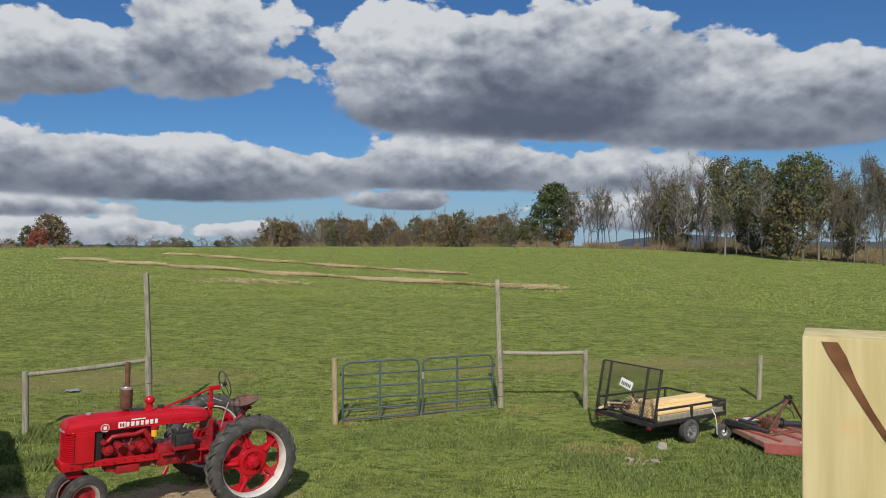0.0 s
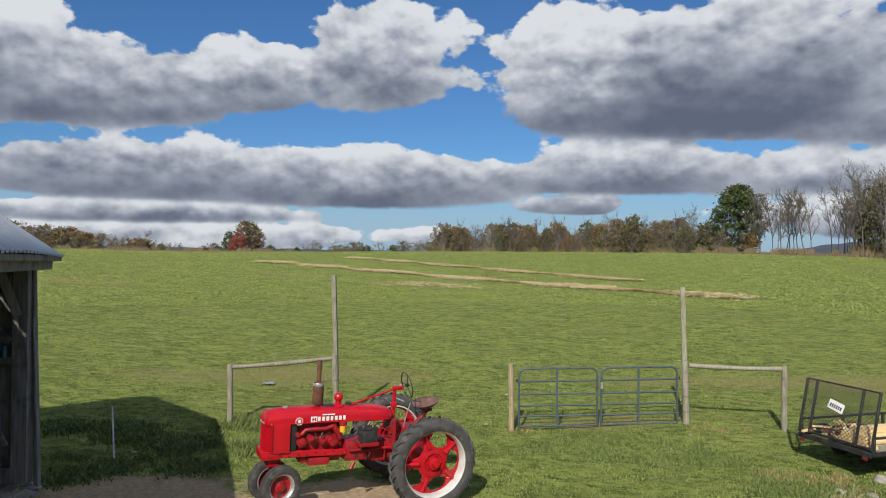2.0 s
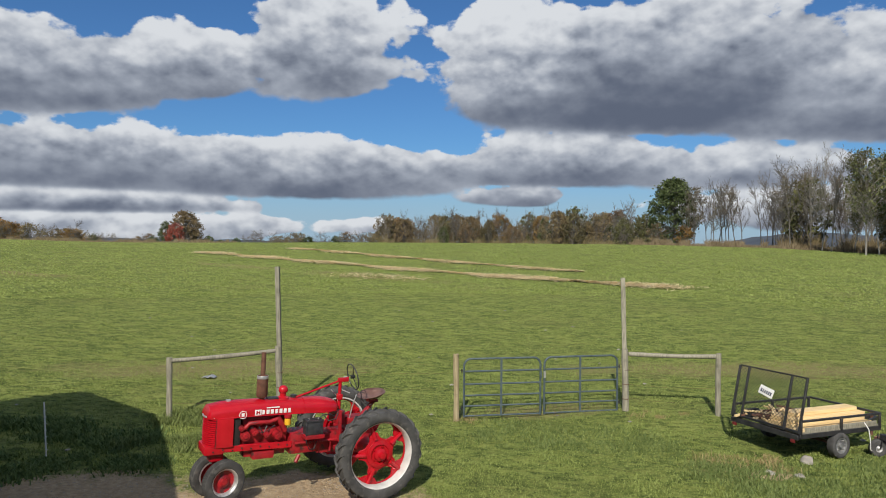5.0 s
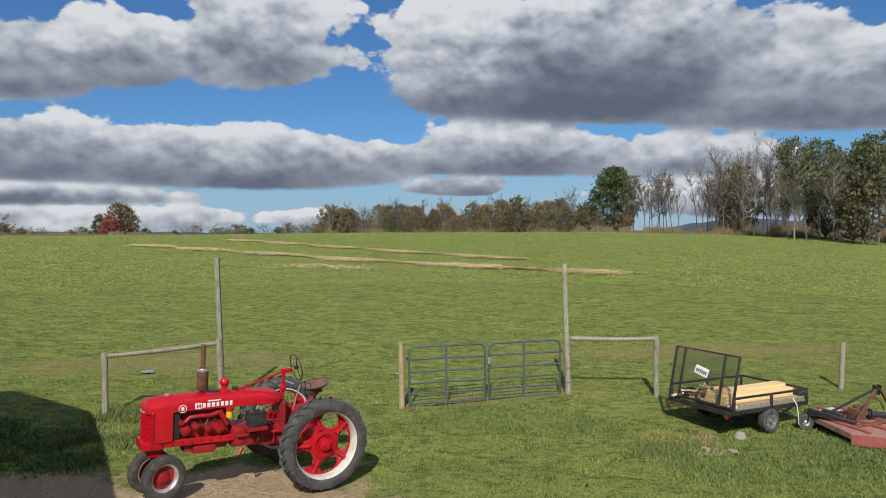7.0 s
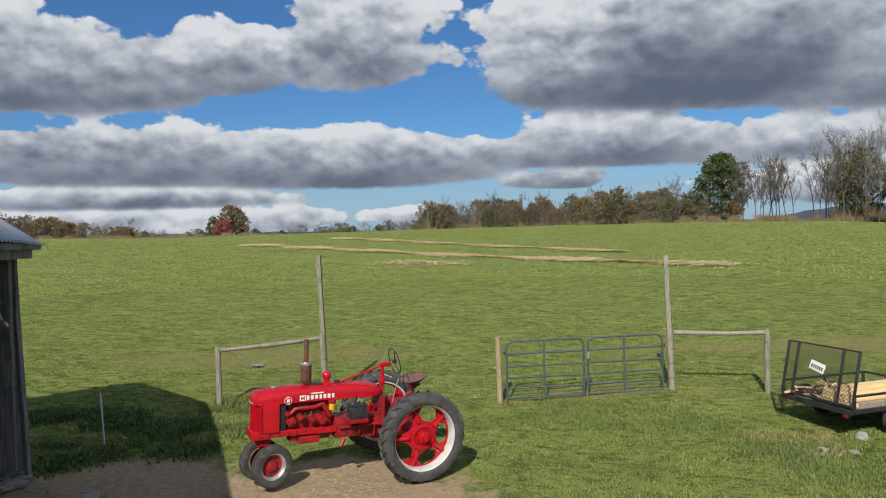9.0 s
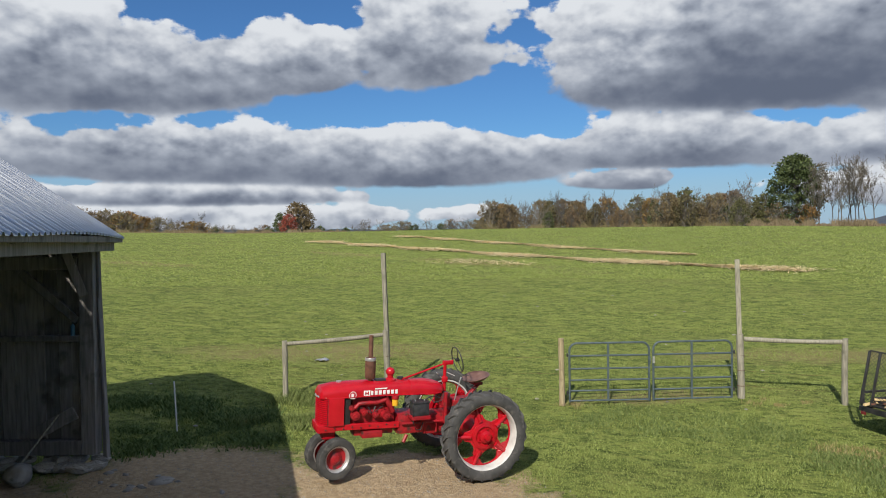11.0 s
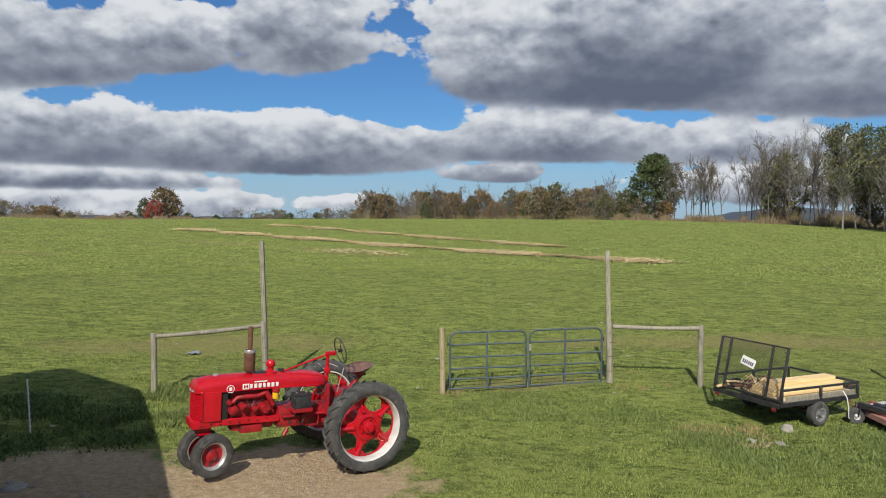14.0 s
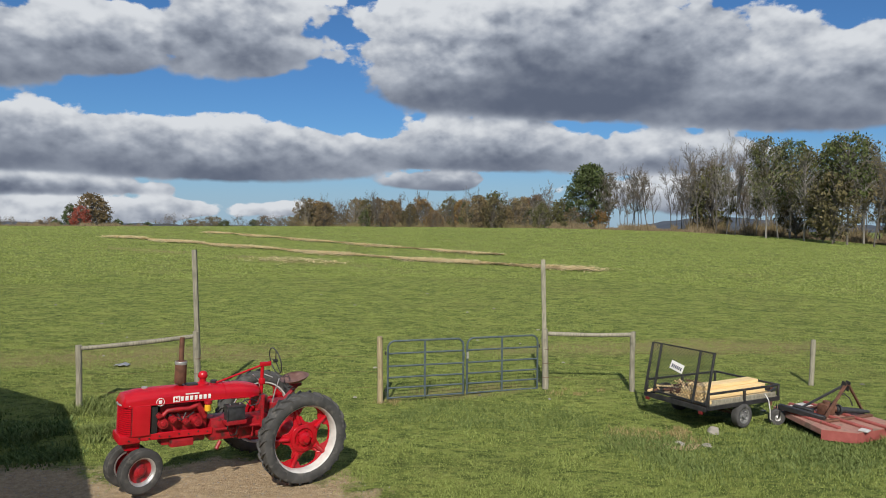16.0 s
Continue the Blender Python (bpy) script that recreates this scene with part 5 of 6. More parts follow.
    q = bmesh.new()
    pipe(q, [(1.62, -0.84, 0.62), (1.66, -0.90, 0.50), (1.70, -0.91, 0.3), (1.72, -0.90, 0.12), (1.76, -0.92, 0.08)], 0.010, 6)
    part("hanging_rope", q, WHITE_PAINT, root, "pale strap hanging from the side")


DULL_STEEL = material("dull_grey_steel", (0.16, 0.16, 0.16), (0.30, 0.30, 0.29), 10, 0.5, 0.4, 0.1)
TAIL_RED = material("tail_lamp_plastic", (0.12, 0.015, 0.015), (0.18, 0.02, 0.02), 12, 0.4, 0, 0)
trailer()


# ---- rotary mower ----
def mower():
    root = thing("rotary_mower", pose(6.9, 14.3, ground_z(6.9, 14.3) - 0.02, 0, 2.5, -65), "faded red rotary brush mower with a black hitch frame", "mower")
    # local x runs from the tail to the hitch
    outline = [(-0.92, -0.44), (0.50, -0.80), (0.89, -0.34), (0.86, 0.92), (-0.50, 0.92), (-0.92, 0.45)]
    bm = bmesh.new()
    loft(bm, [[(x, y, 0.262) for x, y in outline], [(x, y, 0.285) for x, y in outline]])
    part("deck", bm, MOWER_RED, root, "faded pinkish red deck plate")
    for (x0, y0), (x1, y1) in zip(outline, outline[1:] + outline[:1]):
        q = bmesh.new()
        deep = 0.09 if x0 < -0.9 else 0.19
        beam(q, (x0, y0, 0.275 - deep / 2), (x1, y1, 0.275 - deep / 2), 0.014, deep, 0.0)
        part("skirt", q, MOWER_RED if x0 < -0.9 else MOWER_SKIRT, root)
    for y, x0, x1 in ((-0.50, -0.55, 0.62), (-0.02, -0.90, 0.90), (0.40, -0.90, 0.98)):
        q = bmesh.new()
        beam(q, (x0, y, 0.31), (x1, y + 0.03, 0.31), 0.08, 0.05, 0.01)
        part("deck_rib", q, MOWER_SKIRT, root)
    for x in (-0.52, 0.24):
        q = bmesh.new()
        beam(q, (x, -0.52, 0.312), (x, 0.90, 0.312), 0.09, 0.045, 0.01)
        part("deck_rib", q, RUST_BROWN, root)
    q = bmesh.new()
    box(q, (-0.72, 0.12, 0.30), (0.26, 0.42, 0.02), turn=(0, 0, 8), bevel=0.004)
    part("patch_plate", q, RIM_WHITE, root, "pale patch plate")
    q = bmesh.new()
    box(q, (-0.09, 0.04, 0.42), (0.24, 0.24, 0.22), bevel=0.04)
    rod(q, (-0.09, 0.04, 0.52), (-0.09, 0.04, 0.58), 0.07, seg=14)
    rod(q, (-0.09, 0.14, 0.42), (-0.03, 0.24, 0.42), 0.06, seg=12)
    part("gearbox", q, RUST_BROWN, root, "rusty brown gearbox")
    q = bmesh.new()
    rod(q, (-0.03, 0.24, 0.41), (0.14, 0.78, 0.37), 0.062, 0.055, 12)
    rod(q, (0.14, 0.78, 0.37), (0.18, 0.90, 0.36), 0.035, seg=10)
    lathe(q, [(0.0, -0.02), (0.10, -0.02), (0.10, 0.02), (0, 0.02)], Matrix.Translation((-0.01, 0.30, 0.405)) @ rot_to((0.17, 0.54, -0.04)), 20)
    part("drive_shaft", q, BLACK_PLASTIC, root, "black drive shaft guard")
    apex = Vector((0.13, 0.25, 0.95))
    for p, e, w, mat in (((-0.30, -0.41, 0.42), apex, 0.055, BLACK_STEEL), ((0.175, -0.335, 0.32), apex + Vector((0.03, -0.03, 0)), 0.055, RUST_BROWN),
                         ((0.13, 0.83, 0.32), apex + Vector((0.03, 0.05, 0)), 0.05, RUST_BROWN), ((-0.05, 0.10, 0.50), apex + Vector((-0.06, 0.0, -0.18)), 0.03, BLACK_STEEL)):
        q = bmesh.new()
        beam(q, p, e, w, 0.035, 0.004)
        part("hitch_bar", q, mat, root)
    for y in (0.20, 0.31):
        q = bmesh.new()
        box(q, (apex.x, y, apex.z - 0.03), (0.10, 0.018, 0.20), turn=(0, 12, 0), bevel=0.005)
        part("hitch_plate", q, BLACK_STEEL, root)
    q = bmesh.new()
    pipe(q, [(0.0, 0.12, 0.55), (0.05, 0.16, 0.70), (0.09, 0.28, 0.76), (0.11, 0.42, 0.66), (0.12, 0.5, 0.50)], 0.012, 6)
    part("hose", q, BLACK_PLASTIC, root)
    q = bmesh.new()
    beam(q, (-0.60, -0.66, 0.40), (0.22, -0.36, 0.35), 0.10, 0.10, 0.01)
    part("tail_beam", q, BLACK_STEEL, root, "black tail beam")
    q = bmesh.new()
    beam(q, (-0.45, -0.44, 0.40), (-0.10, -0.30, 0.39), 0.12, 0.11, 0.012)
    part("beam_bracket", q, BLACK_STEEL, root)
    # tail wheel
    m = pose(-0.62, -0.68, 0.17, 90, 0, 75)
    q = bmesh.new()
    lathe(q, [(0.07, -0.05), (0.15, -0.055), (0.17, -0.03), (0.17, 0.03), (0.15, 0.055), (0.07, 0.05)], m, 28)
    w = part("tail_wheel", q, RUBBER, root, "worn grey tail wheel")
    q = bmesh.new()
    lathe(q, [(0.072, -0.045), (0.05, -0.02), (0.03, -0.05), (0, -0.06)], m, 20)
    lathe(q, [(0.072, 0.045), (0.05, 0.02), (0.03, 0.05), (0, 0.06)], m, 20)
    part("rim", q, RIM_STEEL, w)
    q = bmesh.new()
    for k in (-0.07, 0.07):
        beam(q, m @ Vector((0, 0, k)), m @ Vector((0.04, 0.24, k)), 0.03, 0.012, 0.002)
    part("wheel_fork", q, BLACK_STEEL, root)
    q = bmesh.new()
    box(q, (0.86, -0.12, 0.305), (0.16, 0.20, 0.02), turn=(0, 0, 20), bevel=0.004)
    part("skid_plate", q, RIM_WHITE, root, "pale bent skid plate")


mower()


# ---- house and deck the view is taken from ----
def house():
    root = thing("farmhouse", pose(1.0, -4.6, 0), "plain white-sided farmhouse behind the deck", "house")
    q = bmesh.new()
    box(q, (0, 0, 2.6), (9.0, 6.0, 5.2))
    part("wall", q, SIDING, root)
    q = bmesh.new()
    loft(q, [[(-4.8, y, z) for y, z in ((-3.3, 5.1), (0, 6.0), (3.3, 5.1), (3.3, 5.25), (0, 6.15), (-3.3, 5.25))], [(4.8, y, z) for y, z in ((-3.3, 5.1), (0, 6.0), (3.3, 5.1), (3.3, 5.25), (0, 6.15), (-3.3, 5.25))]])
    part("roof", q, ROOF_METAL, root)
    deck = thing("deck", pose(0.8, -0.2, 0), "raised wooden deck on posts at the house", "deck")
    for i in range(18):
        q = bmesh.new()
        box(q, (0, -1.25 + 0.145 * i, 2.42), (4.6, 0.138, 0.036), bevel=0.004)
        part("deck_board", q, DECK_WOOD, deck)
    for x in (-2.2, 0.0, 2.2):
        q = bmesh.new()
        box(q, (x, -0.15, 2.31), (0.05, 2.3, 0.18))
        part("joist", q, DECK_WOOD, deck)
        q = bmesh.new()
        box(q, (x, 0.85, 1.1), (0.14, 0.14, 2.24), bevel=0.006)
        part("deck_leg", q, DECK_WOOD, deck)


house()


def rail_post():
    """Treated pine railing post with a resin streak; stands on the deck."""
    root = thing("railing_post", pose(POST[0], POST[1], 2.438, 0, 0, POST[3]), "new yellowish treated pine railing post with a dark resin streak", "railing post")
    h = POST[2] - 2.438
    s = 0.105
    q = bmesh.new()
    box(q, (0, 0, h / 2), (s, s, h), bevel=0.004)
    part("post", q, GREEN_TREATED, root)
    q = bmesh.new()
    pts = [(-0.022, 0.0), (-0.014, -0.016), (0.000, -0.045), (0.018, -0.078), (0.036, -0.108), (0.050, -0.13)]
    wid = [0.0085, 0.0095, 0.006, 0.0045, 0.004, 0.0035]
    rows = []
    for (x, z), w in zip(pts, wid):
        rows.append([(x - w, -s / 2 - 0.0012, h - 0.006 + z), (x + w, -s / 2 - 0.0012, h - 0.006 + z), (x + w, -s / 2 + 0.002, h - 0.006 + z), (x - w, -s / 2 + 0.002, h - 0.006 + z)])
    loft(q, rows)
    part("resin_streak", q, KNOT, root, "dark brown resin streak")


POST = (0.715, 0.861, 3.894, -29)
rail_post()


# ---- trees ----
def grow(rng, height, spread, levels, trunk_r, first, lean=0.05, dense=1.0):
    """Branch segments (start, end, radius at start and end) and twig tips of one tree."""
    segs, tips = [], []

    def branch(p, d, length, r, level):
        n = 5 if level == 0 else 3
        q = p
        for i in range(n):
            d = (d + Vector((rng.gauss(0, 1), rng.gauss(0, 1), rng.gauss(0, 0.5))) * (0.05 if level == 0 else 0.13) + Vector((0, 0, 0.05 if level else 0))).normalized()
            e = q + d * (length / n)
            r1 = r * (1 - 0.75 * (i + 1) / n) if level else r * (1 - 0.80 * (i + 1) / n)
            r0 = r * (1 - 0.75 * i / n) if level else r * (1 - 0.80 * i / n)
            segs.append((q, e, max(r0, 0.030), max(r1, 0.024), level))
            f = (i + 1) / n
            if level < levels and (level > 0 or f >= first):
                kids = int(round(rng.uniform(2.0, 3.6) * dense)) if level == 0 else rng.choice((2, 2, 3))
                for _ in range(kids):
                    az = rng.uniform(0, 2 * math.pi)
                    side = d.cross(Vector((math.cos(az), math.sin(az), 0.3))).normalized()
                    out = (d * rng.uniform(0.55, 1.0) + side * rng.uniform(0.5, 1.0) * spread).normalized()
                    at = q.lerp(e, rng.uniform(0.2, 1.0))
                    branch(at, out, length * rng.uniform(0.32, 0.52) * (1.1 - 0.45 * f if level == 0 else 0.95), r1 * 0.62 + 0.01, level + 1)
            if level >= levels - 1:
                tips.append(e)
            q = e
    branch(Vector((0, 0, -0.3)), Vector((rng.gauss(0, lean), rng.gauss(0, lean), 1)).normalized(), height, trunk_r, 0)
    return segs, tips


def limb_mesh(name, segs, mat):
    v, f = [], []
    for a, b, r0, r1, level in segs:
        k = 6 if level == 0 else (4 if level == 1 else 3)
        d = (b - a).normalized()
        s = d.cross(Vector((0.3, 0.9, 0.2))).normalized()
        u = s.cross(d)
        base = len(v)
        for p, r in ((a, r0), (b, r1)):
            for i in range(k):
                t = 2 * math.pi * i / k
                v.append(p + r * (math.cos(t) * s + math.sin(t) * u))
        for i in range(k):
            f.append((base + i, base + (i + 1) % k, base + k + (i + 1) % k, base + k + i))
    me = raw(name, [tuple(p) for p in v], f, mat, 4)
    me.shade_smooth()
    return me


def leaf_mesh(name, centres, per, spread, size, mat, seed):
    """Many small bent leaf sprays scattered about the twig tips."""
    rng = np.random.default_rng(seed)
    c = np.repeat(np.array([tuple(p) for p in centres], float), per, 0)
    c = c + rng.normal(0, spread, c.shape) * (1, 1, 0.8)
    n = len(c)
    d1 = rng.normal(0, 1, (n, 3))
    d1 /= np.linalg.norm(d1, axis=1)[:, None]
    d2 = np.cross(d1, rng.normal(0, 1, (n, 3)))
    d2 /= np.linalg.norm(d2, axis=1)[:, None]
    s = size * rng.uniform(0.5, 1.3, (n, 1))
    bend = np.cross(d1, d2) * s * 0.3
    v = np.stack([c - d1 * s, c + d2 * s * 0.55 + bend, c + d1 * s, c - d2 * s * 0.55 + bend], 1).reshape(-1, 3)
    f = np.arange(n * 4).reshape(-1, 4)
    return raw(name, v, f, mat, 4)


def tree_kind(seed, height, spread, levels, trunk_r, first, bark, leaf=None, per=8, leaf_spread=0.5, size=0.22, dense=1.0, share=1.0):
    rng = random.Random(seed)
    segs, tips = grow(rng, height, spread, levels, trunk_r, first, dense=dense)
    limbs = limb_mesh("trunk", segs, bark)
    crown = None
    if leaf:
        use = [t for t in tips if rng.random() < share]
        crown = leaf_mesh("crown", use, per, leaf_spread, size, leaf, seed)
    return limbs, crown


def plant_tree(kind, az, dist, scale, label, group, wide=1.0):
    a = math.radians(az)
    x, y = -dist * math.sin(a), dist * math.cos(a)
    limbs, crown = kind
    root = thing("tree", pose(x, y, ground_z(x, y), 0, 0, (az * 37.0 + dist * 11) % 360), label, "tree", group)
    root.scale = (scale * wide, scale * wide, scale)
    t = new("trunk", limbs)
    t.parent = root
    if crown:
        c = new("crown", crown)
        c.parent = root
    return root


def crown_kind(seed, height, half, base, widest, bark, leaf, clumps=130, per=20, spread=0.42, size=0.20, trunk_r=0.2):
    """A broad-leaved tree with a rounded, lobed crown: limbs run from the trunk out to clumps of leaves."""
    rng = random.Random(seed)
    segs, centres = [], []
    q = Vector((0, 0, -0.3))
    for i in range(6):
        e = Vector((rng.gauss(0, 0.06) * i, rng.gauss(0, 0.06) * i, height * 0.88 * (i + 1) / 6))
        segs.append((q, e, trunk_r * (1 - 0.14 * i), trunk_r * (1 - 0.14 * (i + 1)), 0))
        q = e
    lobes = [(rng.uniform(0, 6.28), rng.uniform(0, 1), rng.uniform(-0.22, 0.28)) for _ in range(9)]
    for _ in range(clumps):
        u = rng.random() ** 0.85
        az = rng.uniform(0, 2 * math.pi)
        k = u / widest if u < widest else (1 - u) / (1 - widest)
        r = half * max(0.08, math.sqrt(max(0.0, 1 - (1 - min(1, k)) ** 2.2)))
        for la, lu, lk in lobes:
            near = math.exp(-((math.cos(az) - math.cos(la)) ** 2 + (math.sin(az) - math.sin(la)) ** 2) * 1.6 - (u - lu) ** 2 * 14)
            r *= 1 + lk * near
        r *= rng.uniform(0.25, 1.0) ** 0.45
        c = Vector((r * math.cos(az), r * math.sin(az), height * (base + (1 - base) * u)))
        centres.append(c)
        foot = Vector((0, 0, max(height * base * 0.6, c.z - r * rng.uniform(0.7, 1.2))))
        mid = foot.lerp(c, 0.55) + Vector((rng.gauss(0, 0.2), rng.gauss(0, 0.2), 0.25))
        segs.append((foot, mid, 0.07, 0.045, 1))
        segs.append((mid, c, 0.045, 0.02, 2))
        for _ in range(2):
            segs.append((mid.lerp(c, rng.random()), c + Vector((rng.gauss(0, 0.6), rng.gauss(0, 0.6), rng.uniform(0.0, 0.8))), 0.03, 0.015, 2))
    return limb_mesh("trunk", segs, bark), leaf_mesh("crown", centres, per, spread, size, leaf, seed)


T = {
    "bare1": tree_kind(1, 16, 0.62, 3, 0.20, 0.35, BARK, None),
    "bare2": tree_kind(2, 17, 0.48, 3, 0.17, 0.4, BARK_PALE, None),
    "bare3": tree_kind(3, 15, 0.75, 3, 0.18, 0.3, BARK, LEAF_BROWN, 1, 0.4, 0.13, share=0.7),
    "thin1": tree_kind(4, 15, 0.35, 3, 0.11, 0.4, BARK_PALE, None, dense=0.8),
    "thin2": tree_kind(14, 13, 0.42, 3, 0.10, 0.3, BARK, LEAF_OLIVE, 1, 0.35, 0.12, dense=0.8, share=0.5),
    "olive2": tree_kind(8, 17, 0.60, 3, 0.20, 0.4, BARK_PALE, LEAF_OLIVE, 3, 0.5, 0.18),
    "green3": crown_kind(31, 15, 5.4, 0.05, 0.40, BARK, LEAF_DARK, 260, 26, 0.50, 0.34, 0.26),
    "green4": crown_kind(32, 17, 4.4, 0.38, 0.55, BARK, LEAF_GREEN, 120, 15, 0.55, 0.32, 0.24),
    "olive3": crown_kind(33, 16, 3.6, 0.34, 0.55, BARK_PALE, LEAF_OLIVE, 100, 10, 0.55, 0.28, 0.2),
    "brown3": crown_kind(34, 9, 4.2, 0.10, 0.40, BARK, LEAF_BROWN, 130, 16, 0.36, 0.30, 0.16),
    "brown4": crown_kind(35, 9, 3.4, 0.12, 0.45, BARK, LEAF_BROWN, 90, 9, 0.38, 0.28, 0.15),
    "olive4": crown_kind(36, 9, 3.6, 0.10, 0.42, BARK, LEAF_OLIVE, 110, 14, 0.36, 0.30, 0.15),
    "orange2": crown_kind(37, 9, 3.2, 0.10, 0.45, BARK, LEAF_ORANGE, 100, 14, 0.36, 0.30, 0.15),
    "red2": crown_kind(38, 7, 3.3, 0.06, 0.40, BARK, LEAF_RED, 120, 18, 0.32, 0.26, 0.14),
    "smallgreen2": crown_kind(39, 9, 2.6, 0.06, 0.35, BARK, LEAF_DARK, 100, 16, 0.32, 0.28, 0.14),
}
LABELS = {"bare": "tall leafless grey tree at the pasture edge", "thin": "slender leafless pale-barked tree at the pasture edge", "green": "tall tree with dense dark green leaves",
          "olive": "tall tree with thinning olive autumn leaves", "brown": "small tree with brown autumn leaves", "orange": "small tree with orange autumn leaves",
          "red": "small tree with bright red autumn leaves", "smallgreen": "small tree with dark green leaves"}


def put_tree(kind, az, dist, top_el, group, wide=1.0):
    """Plant a tree whose crown reaches a given elevation seen from the deck."""
    a = math.radians(az)
    base = ground_z(-dist * math.sin(a), dist * math.cos(a))
    h = 3.97 + dist * math.tan(math.radians(top_el)) - base
    limbs, crown = T[kind]
    me = crown or limbs
    size = max(v.co.z for v in me.vertices)
    plant_tree(T[kind], az, dist, h / size, LABELS[kind.rstrip("0123456789")], group, wide)


rt = random.Random(21)
# the big green tree and the wood on its far side
put_tree("green3", -9.25, 160, 5.35, "wood", 0.95)
put_tree("olive3", -10.7, 158, 4.5, "wood", 0.8)
put_tree("bare1", -10.2, 156, 4.7, "wood", 0.6)
put_tree("orange2", -10.0, 157, 1.6, "wood", 1.2)
put_tree("brown4", -8.0, 158, 1.8, "wood", 1.1)
for az, el, k in ((-11.6, 4.4, "bare1"), (-12.1, 4.9, "bare1"), (-12.7, 5.2, "bare1"), (-13.2, 5.0, "bare1"), (-13.6, 4.9, "bare3"), (-15.4, 4.9, "bare1"), (-12.4, 4.8, "bare3"), (-13.0, 4.4, "bare1"), (-14.1, 4.6, "bare1"), (-11.9, 4.0, "bare3"), (-15.7, 4.2, "bare1"), (-16.1, 4.9, "bare1")):
    put_tree(k, az, rt.uniform(148, 165), el, "wood", 0.85)
for az, el, k in ((-16.7, 6.2, "bare3"), (-17.3, 6.7, "bare1"), (-17.9, 6.2, "bare3"), (-18.6, 6.7, "bare1"), (-19.3, 7.5, "bare2"), (-19.9, 7.1, "bare1"), (-20.6, 5.9, "bare3"),
                  (-17.6, 4.8, "olive3"), (-18.4, 5.2, "olive4"), (-21.3, 6.5, "olive2"), (-22.0, 6.9, "olive3"), (-22.8, 6.7, "olive2"), (-23.6, 6.7, "green4"), (-24.5, 6.1, "olive3"), (-25.3, 5.0, "thin2"),
                  (-26.4, 6.5, "green4"), (-27.2, 7.0, "green4"), (-28.2, 6.5, "olive3"), (-28.8, 6.0, "bare3"), (-29.6, 6.1, "bare2"), (-30.4, 5.5, "thin1"), (-31.2, 6.6, "bare2"),
                  (-32.2, 6.8, "bare1"), (-33.5, 6.4, "olive2"), (-35.0, 6.6, "bare1"), (-26.3, 4.4, "olive4"), (-24.0, 3.6, "olive4"), (-25.7, 3.6, "smallgreen2"), (-30.0, 4.2, "brown4")):
    put_tree(k, az, rt.uniform(112, 132) + max(0, 24 + az) * 3.2, el, "wood", 0.82)
for i in range(64):
    az = rt.uniform(-35, -16)
    put_tree(rt.choice(("bare1", "bare2", "thin2", "bare3", "olive2", "bare1")), az, rt.uniform(140, 185), rt.uniform(3.6, 6.0), "wood", 0.8)
# the row of lower trees behind the crest
row = 13.6
while row > -7.4:
    k = rt.choice(("brown3", "brown4", "olive4", "brown4", "bare3", "bare1", "brown3", "olive4", "orange2" if rt.random() < 0.35 else "brown4", "smallgreen2", "bare1", "bare2", "bare1"))
    el = 1.9 + 0.65 * rt.uniform(-1, 1) + (0.75 if k.startswith("bare") else 0) + (0.3 if row < 2 else 0) - (0.5 if 9.5 < row < 11.2 else 0)
    put_tree(k, row, rt.uniform(200, 250), el, "tree row", 0.75)
    row -= rt.uniform(0.13, 0.33)
for az, el, k in ((13.3, 1.7, "brown3"), (12.4, 2.2, "orange2"), (11.5, 1.8, "brown4"), (4.2, 2.55, "orange2"), (-1.6, 3.1, "olive4"), (-0.6, 2.3, "brown3"), (-5.4, 3.7, "bare1"), (-6.0, 4.0, "bare2"), (-5.0, 3.5, "bare1"), (7.5, 2.6, "bare1"), (8.9, 2.6, "bare1"), (9.6, 2.5, "bare2"), (10.4, 2.4, "bare1")):
    put_tree(k, az, 215, el, "tree row", 0.9)
# the clump with the red maple
put_tree("brown3", 28.75, 168, 2.5, "maple clump", 0.95)
put_tree("brown4", 28.2, 170, 2.1, "maple clump", 0.95)
put_tree("smallgreen2", 30.15, 168, 1.75, "maple clump", 0.85)
put_tree("red2", 29.45, 160, 1.55, "maple clump", 0.9)
# far woods on the left and small trees beyond the crest
az = 50.0
while az > 35.5:
    f = (az - 35.5) / 14.5
    put_tree(rt.choice(("brown4", "bare3", "orange2", "brown4", "bare3", "bare1", "brown4")), az, rt.uniform(270, 330), 0.9 + 2.0 * f + rt.uniform(-0.15, 0.15), "far wood", 1.3)
    az -= rt.uniform(0.30, 0.55)
put_tree("bare1", 36.4, 240, 1.75, "far wood", 1.3)
az = 35.0
while az > 13.5:
    low = az > 24
    put_tree(rt.choice(("bare3", "bare1", "brown4", "bare3", "smallgreen2", "bare2")), az, rt.uniform(420, 520), rt.uniform(0.60, 1.15) - (0.35 if low else 0), "far trees", 1.3)
    az -= rt.uniform(0.25, 0.6)


